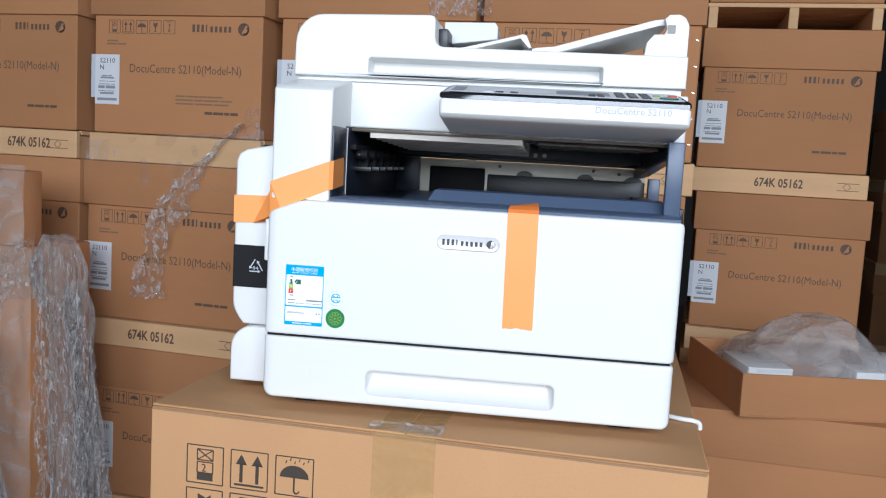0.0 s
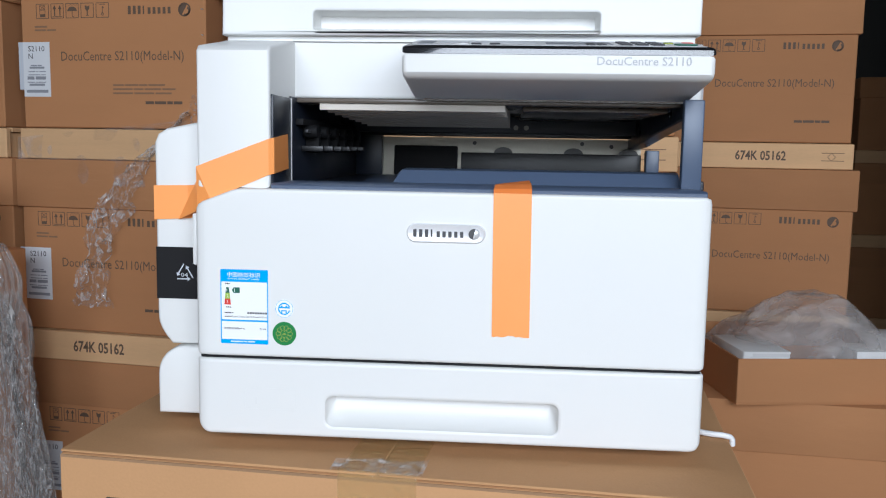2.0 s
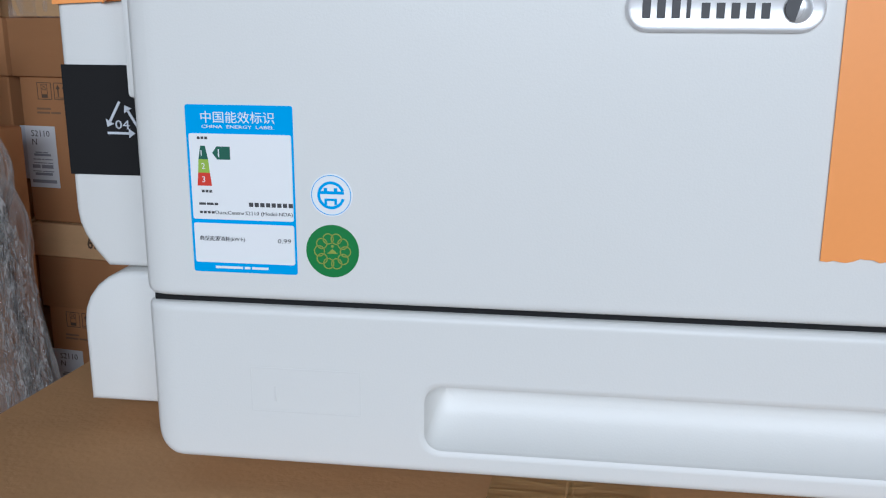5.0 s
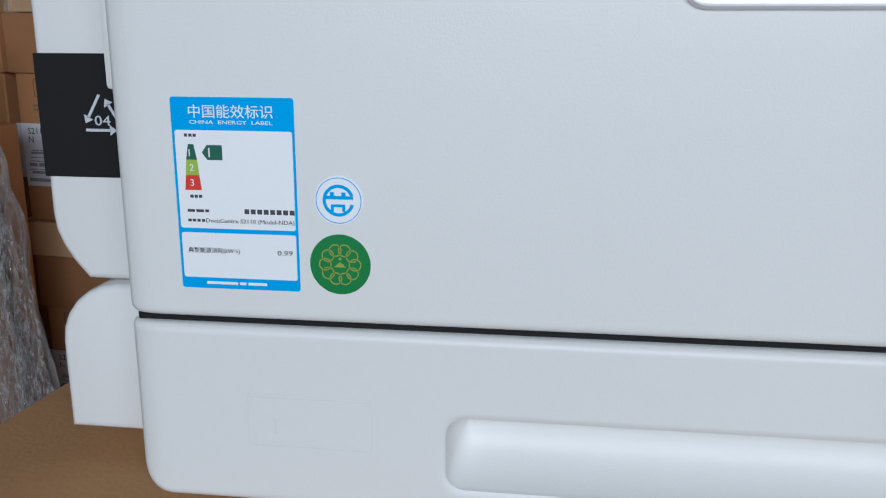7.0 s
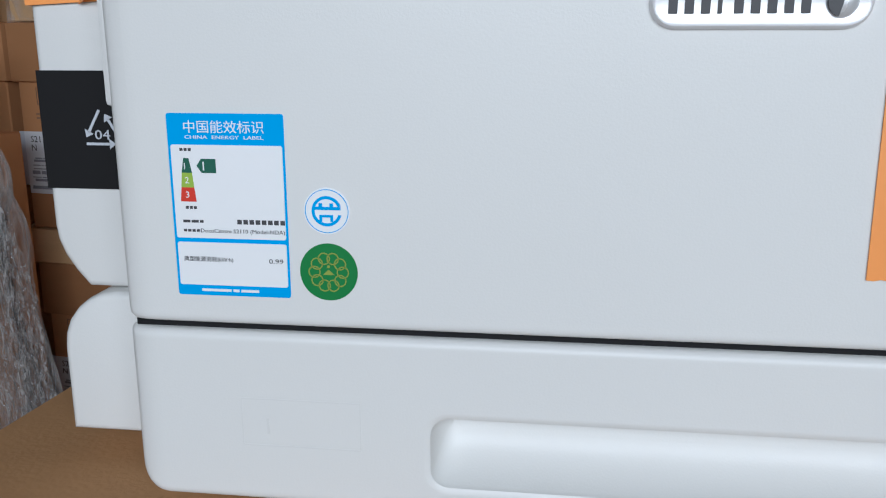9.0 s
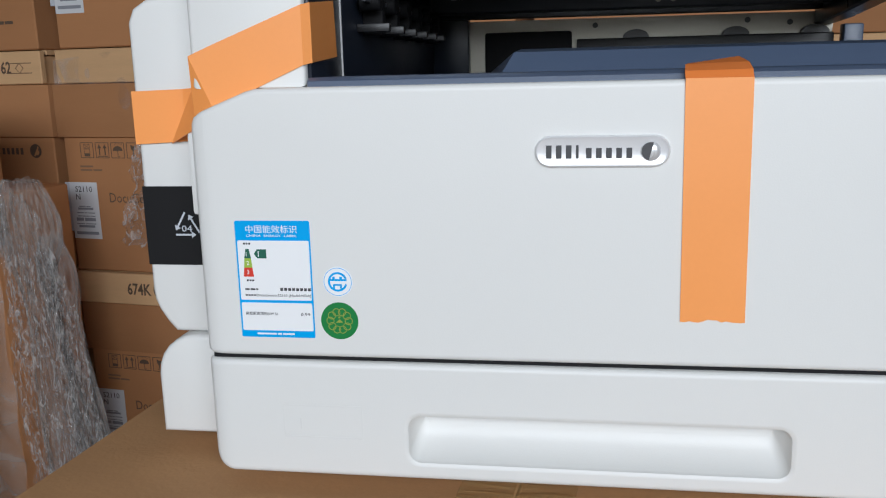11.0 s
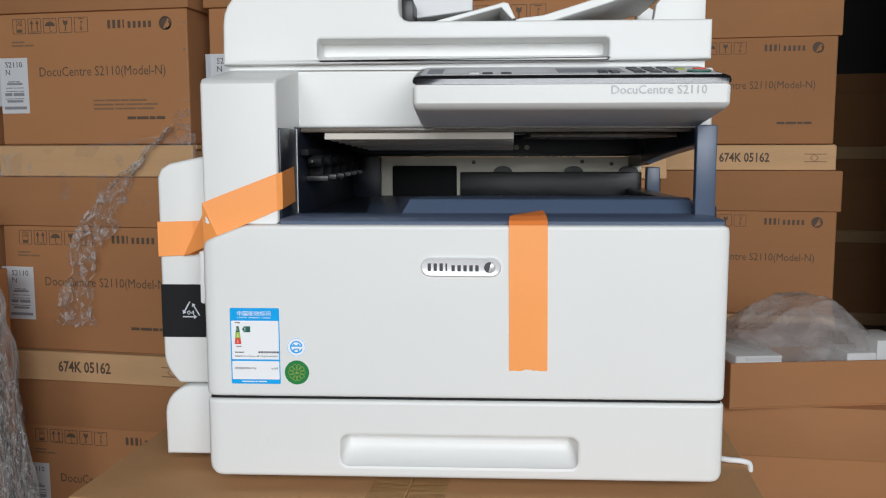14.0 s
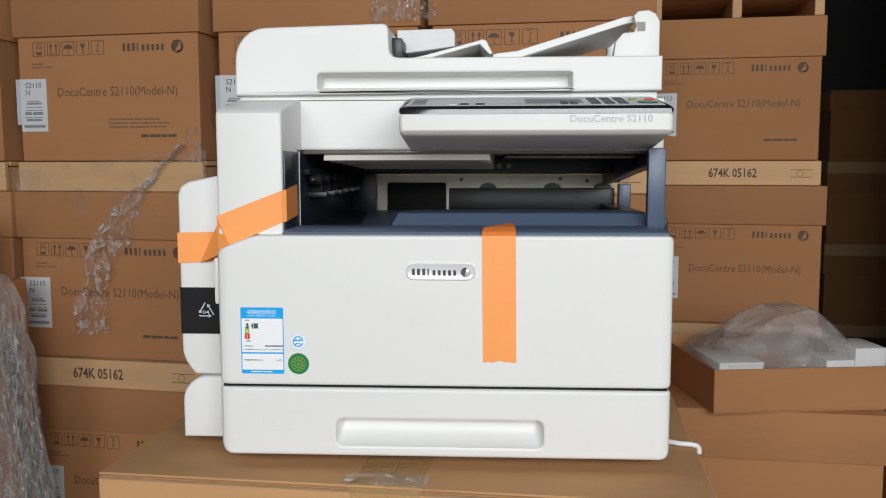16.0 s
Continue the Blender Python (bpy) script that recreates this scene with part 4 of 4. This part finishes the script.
part("tape_strip", ribbon([((-0.0180, 0.0570, Z(0.2870)), (-0.0420, 0.0575, Z(0.2380))), ((-0.0060, 0.0190, Z(0.3015)), (-0.0090, 0.0300, Z(0.2510))), ((0.0100, 0.0192, Z(0.3080)), (0.0100, 0.0192, Z(0.2645))), ((0.0770, 0.0190, Z(0.3335)), (0.0770, 0.0190, Z(0.2935))), ((0.0825, 0.0230, Z(0.3350)), (0.0825, 0.0230, Z(0.2950))), ((0.0828, 0.0820, Z(0.3400)), (0.0828, 0.0860, Z(0.2995)))]), M["tape"], t2, smooth=0)

def crumple(nx, ny, fn, seed):
    """A sheet of film from a function of u, v in 0..1."""
    own = bmesh.new()
    vs = [[own.verts.new(fn(i / nx, j / ny)) for i in range(nx + 1)] for j in range(ny + 1)]
    for j in range(ny):
        for i in range(nx):
            own.faces.new((vs[j][i], vs[j][i + 1], vs[j + 1][i + 1], vs[j + 1][i]))
    return own


def ridge(x, y, z=0.0):
    """Creased noise between -1 and 1."""
    return 1 - 2 * abs(noise.noise((x, y, z))) * 1.6


# ---- the carton that carries the machine ----
CM = pose(-0.150, -0.031, 0.45, 0, 0, -5.2)
for k in range(3):
    pallet(pose(-0.130, -0.011, k * 0.15, 0, 0, -5.2), 0, "worn pine pallet under the carton")
cw, cd, ch = 0.752, 0.72, 0.73
ct = thing("carton", CM, "large brown taped carton carrying the photocopier", "carton")
part("body", box(0, cw, 0, cd, 0, ch - 0.004, 0.004, 2), M["kraft_new"], ct)
part("top_flap", box(0.0012, 0.3645, 0.001, cd - 0.001, ch - 0.0035, ch, 0.0012, 1), M["kraft_new"], ct)
part("top_flap", box(0.3665, cw - 0.0012, 0.001, cd - 0.001, ch - 0.0035, ch, 0.0012, 1), M["kraft_new"], ct)
# fold line drawn as a thin darker strip just below the top edge
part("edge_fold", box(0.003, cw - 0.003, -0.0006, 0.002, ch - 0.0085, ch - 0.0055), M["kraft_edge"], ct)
part("packing_tape", ribbon([((0.323, -0.0006, ch - 0.19), (0.408, -0.0006, ch - 0.19)), ((0.323, -0.0008, ch - 0.004), (0.408, -0.0008, ch - 0.004)), ((0.323, 0.003, ch + 0.0012), (0.408, 0.003, ch + 0.0012)), ((0.323, cd, ch + 0.0012), (0.408, cd, ch + 0.0012))], 0.0003), M["clear_tape"], ct, "clear glossy packing tape", smooth=0)


def tape_wrinkle(u, v):
    x = 0.314 + 0.100 * u
    return (x, -0.0015 + 0.044 * v * (0.6 + 0.4 * u), ch + 0.0022 + 0.0035 * abs(ridge(x * 14, v * 3, 3)) * (0.3 + 0.7 * v) + 0.0012 * noise.noise((x * 90, v * 7, 1)))


# streaky white film paints the glints on the wrinkled tape
part("tape_wrinkle", crumple(50, 14, tape_wrinkle, 8), M["film_bright"], ct, "wrinkled clear tape end", smooth=80)
for r in range(2):
    for k, kind in enumerate(("stack", "up", "rain")):
        sy = part("handling_symbol", symbol(kind if r == 0 else ("glass", "hook", "up")[k], 0, 0, 0.054, None, -0.0008, frame_w=0.0014), M["print_black"], ct, smooth=0)
        sy["kind"] = "stuff"
        sy.matrix_basis = pose(0.084 + k * 0.0655, 0, ch - 0.0785 - r * 0.062)
        if kind == "stack" and r == 0:
            text("stack_count", "2", 0.016, -0.005, -0.0010, -0.0098, M["print_black"], sy)


# ---- tray of packing parts ----
TM = pose(1.085, 1.789, 0.732, 0, 0, 7.5)
tw, td, th = 0.62, 0.60, 0.148
tb = thing("open_box", TM, "shallow open cardboard tray holding foam and plastic", "box")
part("bottom", box(0, tw, 0, td, 0, 0.004), M["kraft"], tb)
part("front_wall", box(0, tw, 0, 0.006, 0.004, th, 0.0015, 1), M["kraft"], tb)
part("back_wall", box(0, tw, td - 0.006, td, 0.004, th, 0.0015, 1), M["kraft"], tb)
part("side_wall", prism([(0.0065, 0.004), (td - 0.0065, 0.004), (td - 0.0065, th + 0.003), (0.0065, th - 0.001)], 0, 0.006, axis="x"), M["kraft"], tb)
part("side_wall", box(tw - 0.006, tw, 0.0065, td - 0.0065, 0.004, th, 0.0015, 1), M["kraft"], tb)
f1 = thing("foam_block", TM, "white foam packing block with a slot, in the cardboard tray", "foam block")
part("foam_body", box(0.02, 0.175, 0.016, 0.27, 0.006, 0.168, 0.004), M["foam"], f1)
part("foam_rim", box(0.022, 0.173, 0.012, 0.0155, 0.162, 0.1675), M["foam"], f1)
part("foam_rim", box(0.022, 0.050, 0.012, 0.0155, 0.150, 0.1615), M["foam"], f1)
# a thin grey plate gives the slot its shade by colour
part("foam_slot", box(0.052, 0.172, 0.0142, 0.0158, 0.150, 0.1612), M["guide"], f1, "slot in the foam, its shade painted grey")
f2 = thing("foam_block", TM, "white stepped foam packing block at the tray's end", "foam block")
part("foam_body", box(0.50, 0.61, 0.03, 0.20, 0.006, 0.205, 0.004), M["foam"], f2)
part("foam_step", box(0.40, 0.499, 0.03, 0.16, 0.006, 0.165, 0.004), M["foam"], f2)


def bag(u, v):
    x = 0.030 + 0.565 * u
    y = 0.03 + 0.54 * v
    e = (math.sin(math.pi * min(1, max(0, u))) ** 0.34) * (math.sin(math.pi * v) ** 0.5)
    top = 0.12 + 0.17 * math.exp(-(abs(u - 0.80) / 0.42) ** 3) + 0.07 * math.exp(-((u - 0.22) / 0.2) ** 2)
    z = 0.06 + (top - 0.02) * e
    z += (0.030 * noise.noise((x * 6, y * 6, 0)) + 0.017 * ridge(x * 5, y * 6, 3) + 0.003 * ridge(x * 18, y * 20, 5)) * e
    return (x + 0.02 * noise.noise((x * 9, y * 9, 4)), y + 0.02 * noise.noise((x * 9, y * 9, 8)), max(0.012, z))


solid("plastic_bag", crumple(110, 90, bag, 1), M["bag"], "crumpled translucent plastic bag heaped in a tray", "plastic bag", place=TM, smooth=80)

# ---- film-wrapped goods and loose stretch film ----
WM = pose(-1.27, 1.58, 0, 0, 0, -10)
wb = thing("wrapped_box", WM, "brown carton wrapped in greyish stretch film", "carton")
part("body", box(-0.62, -0.075, 0, 0.30, 0, 1.16, 0.006), M["kraft"], wb)
part("upper_box", box(-0.62, -0.108, 0.002, 0.09, 1.16, 1.42, 0.006), M["kraft_lid"], wb)


def sheath(u, v):
    z = 1.44 * v
    a = -0.64 + (0.575 if z < 1.16 else 0.542) * u
    return (a, -0.012 + 0.010 * ridge(a * 9, z * 5, 2) - 0.006 * noise.noise((a * 30, z * 12, 0)), z)


part("film_wrap", crumple(60, 90, sheath, 2), M["film_greyish"], wb, "creased clear film", smooth=80)


def hank(seed, x, y, top, bottom, width, swell, lean=0.0):
    """A gathered rope of film that hangs and spreads as it falls."""
    def fn(u, v):
        z = top + (bottom - top) * v
        w = width * (0.42 + 0.65 * math.exp(-((v - 0.10) / 0.10) ** 2) + swell * v) * (1 + 0.22 * noise.noise((v * 4, seed, 0)))
        a = 2 * math.pi * u
        pleat = 1 + 0.34 * noise.noise((math.cos(a) * 2.6 + seed, math.sin(a) * 2.6, v * 2.2)) + 0.20 * noise.noise((math.cos(a) * 7, math.sin(a) * 7 + seed, v * 3.0)) + 0.07 * noise.noise((math.cos(a) * 16, math.sin(a) * 16, v * 16 + seed))
        return (x + lean * v + w * pleat * math.cos(a), y + 0.55 * w * pleat * math.sin(a), z + 0.02 * noise.noise((a, v * 5, seed)))
    return crumple(90, 120, fn, seed)


def fold(seed, x, y, top, bottom, width, lean):
    """One added bright strip of film that stands for a highlight down a hank."""
    def fn(u, v):
        z = top + (bottom - top) * v
        cx = x + lean * v + 0.030 * noise.noise((v * 3.2, seed, 0)) + 0.010 * noise.noise((v * 11, seed, 4))
        w = width * (0.35 + 0.9 * abs(noise.noise((v * 5, seed, 9))) + 0.5 * math.sin(math.pi * v))
        return (cx + (u - 0.5) * w, y - 0.012 * ridge(u * 2 + seed, v * 14, 2) - 0.010 * noise.noise((u * 5, v * 24, seed)), z)
    return crumple(6, 90, fn, seed)


hk = thing("stretch_film", pose(0, 0, 0), "loose hanks of clear stretch film hanging by the stack", "film")
HANKS = [  # seed, foot x, y, top, waist, spread, lean
    (1.0, -1.250, 1.60, 1.21, 0.075, 0.70, 0.07), (5.0, -1.195, 1.62, 1.05, 0.042, 1.2, 0.12), (9.0, -1.43, 1.40, 0.90, 0.06, 1.1, 0.08),
]
for seed, hx, hy, ht, hw, hs, hl in HANKS:
    part("film_hank", hank(seed, hx, hy, ht, 0.0, hw, hs, hl), M["film"], hk, smooth=80)
    for k in range(7):
        q = -0.9 + 1.8 * k / 6
        part("film_fold", fold(seed * 3 + k * 1.7, hx + q * hw * 0.8, hy - hw * 0.5, ht - 0.02 - 0.05 * abs(q), 0.0, 0.030, hl + q * hw * hs * 0.8), M["film_fold"], hk, smooth=80)


def gather(u, v):
    """The bunched head of the hank, pulled across the wrapped goods."""
    x = -0.36 + 0.35 * u
    return (x, -0.035 - 0.020 * ridge(x * 9, v * 4, 5) - 0.012 * noise.noise((x * 26, v * 9, 1)), 1.00 + 0.22 * v * (0.55 + 0.45 * u) - 0.05 * (1 - u) + 0.02 * noise.noise((u * 5, v * 3, 2)))


gf = part("film_head", crumple(60, 40, gather, 6), M["film_fold"], hk, smooth=80)
gf.matrix_basis = WM

# torn film hanging from the stack
LM = pose(-1.385, 2.085, 0, 0, 0, -8.5)


def torn_strip(u, v):
    px = 0.668 - 0.957 * v + 0.524 * v * v + 0.055 * math.sin(2.2 * v) + (u - 0.5) * (0.012 + 0.030 * v + 0.105 * math.sin(math.pi * v) ** 2 + 0.62 * max(0, v - 0.76))
    z = 1.63 - 0.685 * v
    return (px + 0.02 * noise.noise((u * 3, v * 9, 1)), -0.045 - 0.022 * ridge(u * 3, v * 9, 6) - 0.010 * noise.noise((u * 9, v * 30, 2)), z + 0.02 * noise.noise((u * 5, v * 8, 7)))


def stretched(u, v):
    x = -0.02 + 0.76 * u
    z = 1.37 + 0.22 * v * (0.75 + 0.35 * u)
    return (x, -0.024 + 0.004 * ridge(x * 12, z * 6, 1), z)


solid("stretch_film", crumple(26, 110, torn_strip, 3), M["film_bright"], "torn strip of clear stretch film hanging from cartons", "film", place=LM, smooth=80)
solid("stretch_film", crumple(70, 30, stretched, 4), M["film_thin"], "clear stretch film wound round a carton foot", "film", place=LM, smooth=80)


def top_film(u, v):
    x = 0.55 + 0.22 * u
    return (x, -0.03 - 0.018 * ridge(x * 16, v * 4, 2) - 0.006 * noise.noise((x * 60, v * 12, 0)), 2.035 + 0.17 * v + 0.01 * noise.noise((u * 4, v * 4, 1)))


solid("stretch_film", crumple(40, 30, top_film, 5), M["film_bright"], "crumpled clear film stuck on a carton lid", "film", place=pose(-0.600, 1.99, 0, 0, 0, -7.5), smooth=80)



def corner_film(u, v):
    x = 0.655 + 0.062 * u
    return (x, -0.012 - 0.010 * ridge(x * 30, v * 5, 2) - 0.005 * noise.noise((x * 80, v * 14, 0)), 1.565 + 0.125 * v + 0.01 * noise.noise((u * 4, v * 4, 1)))


solid("stretch_film", crumple(24, 34, corner_film, 7), M["film_fold"], "shiny scrap of film stuck on a carton corner", "film", place=LM, smooth=80)

# white strap lying on the carton
cv = bpy.data.curves.new("cord_path", "CURVE")
cv.dimensions, cv.bevel_depth, cv.bevel_resolution = "3D", 0.0035, 3
sp_ = cv.splines.new("BEZIER")
pts = [(0.565, 0.12, 1.1845), (0.595, 0.100, 1.1850), (0.612, 0.096, 1.1845), (0.6195, 0.098, 1.181), (0.6215, 0.099, 1.172)]
sp_.bezier_points.add(len(pts) - 1)
for p, c in zip(sp_.bezier_points, pts):
    p.co, p.handle_left_type, p.handle_right_type = c, "AUTO", "AUTO"
tmp = new("cord_tmp", cv)
bpy.context.view_layer.update()
me = bpy.data.meshes.new_from_object(tmp.evaluated_get(bpy.context.evaluated_depsgraph_get()))
bpy.data.objects.remove(tmp)
me.materials.clear()
me.materials.append(M["cord"])
tagged(new("power_cord", me), "white cord lying over the carton's edge", "cord")
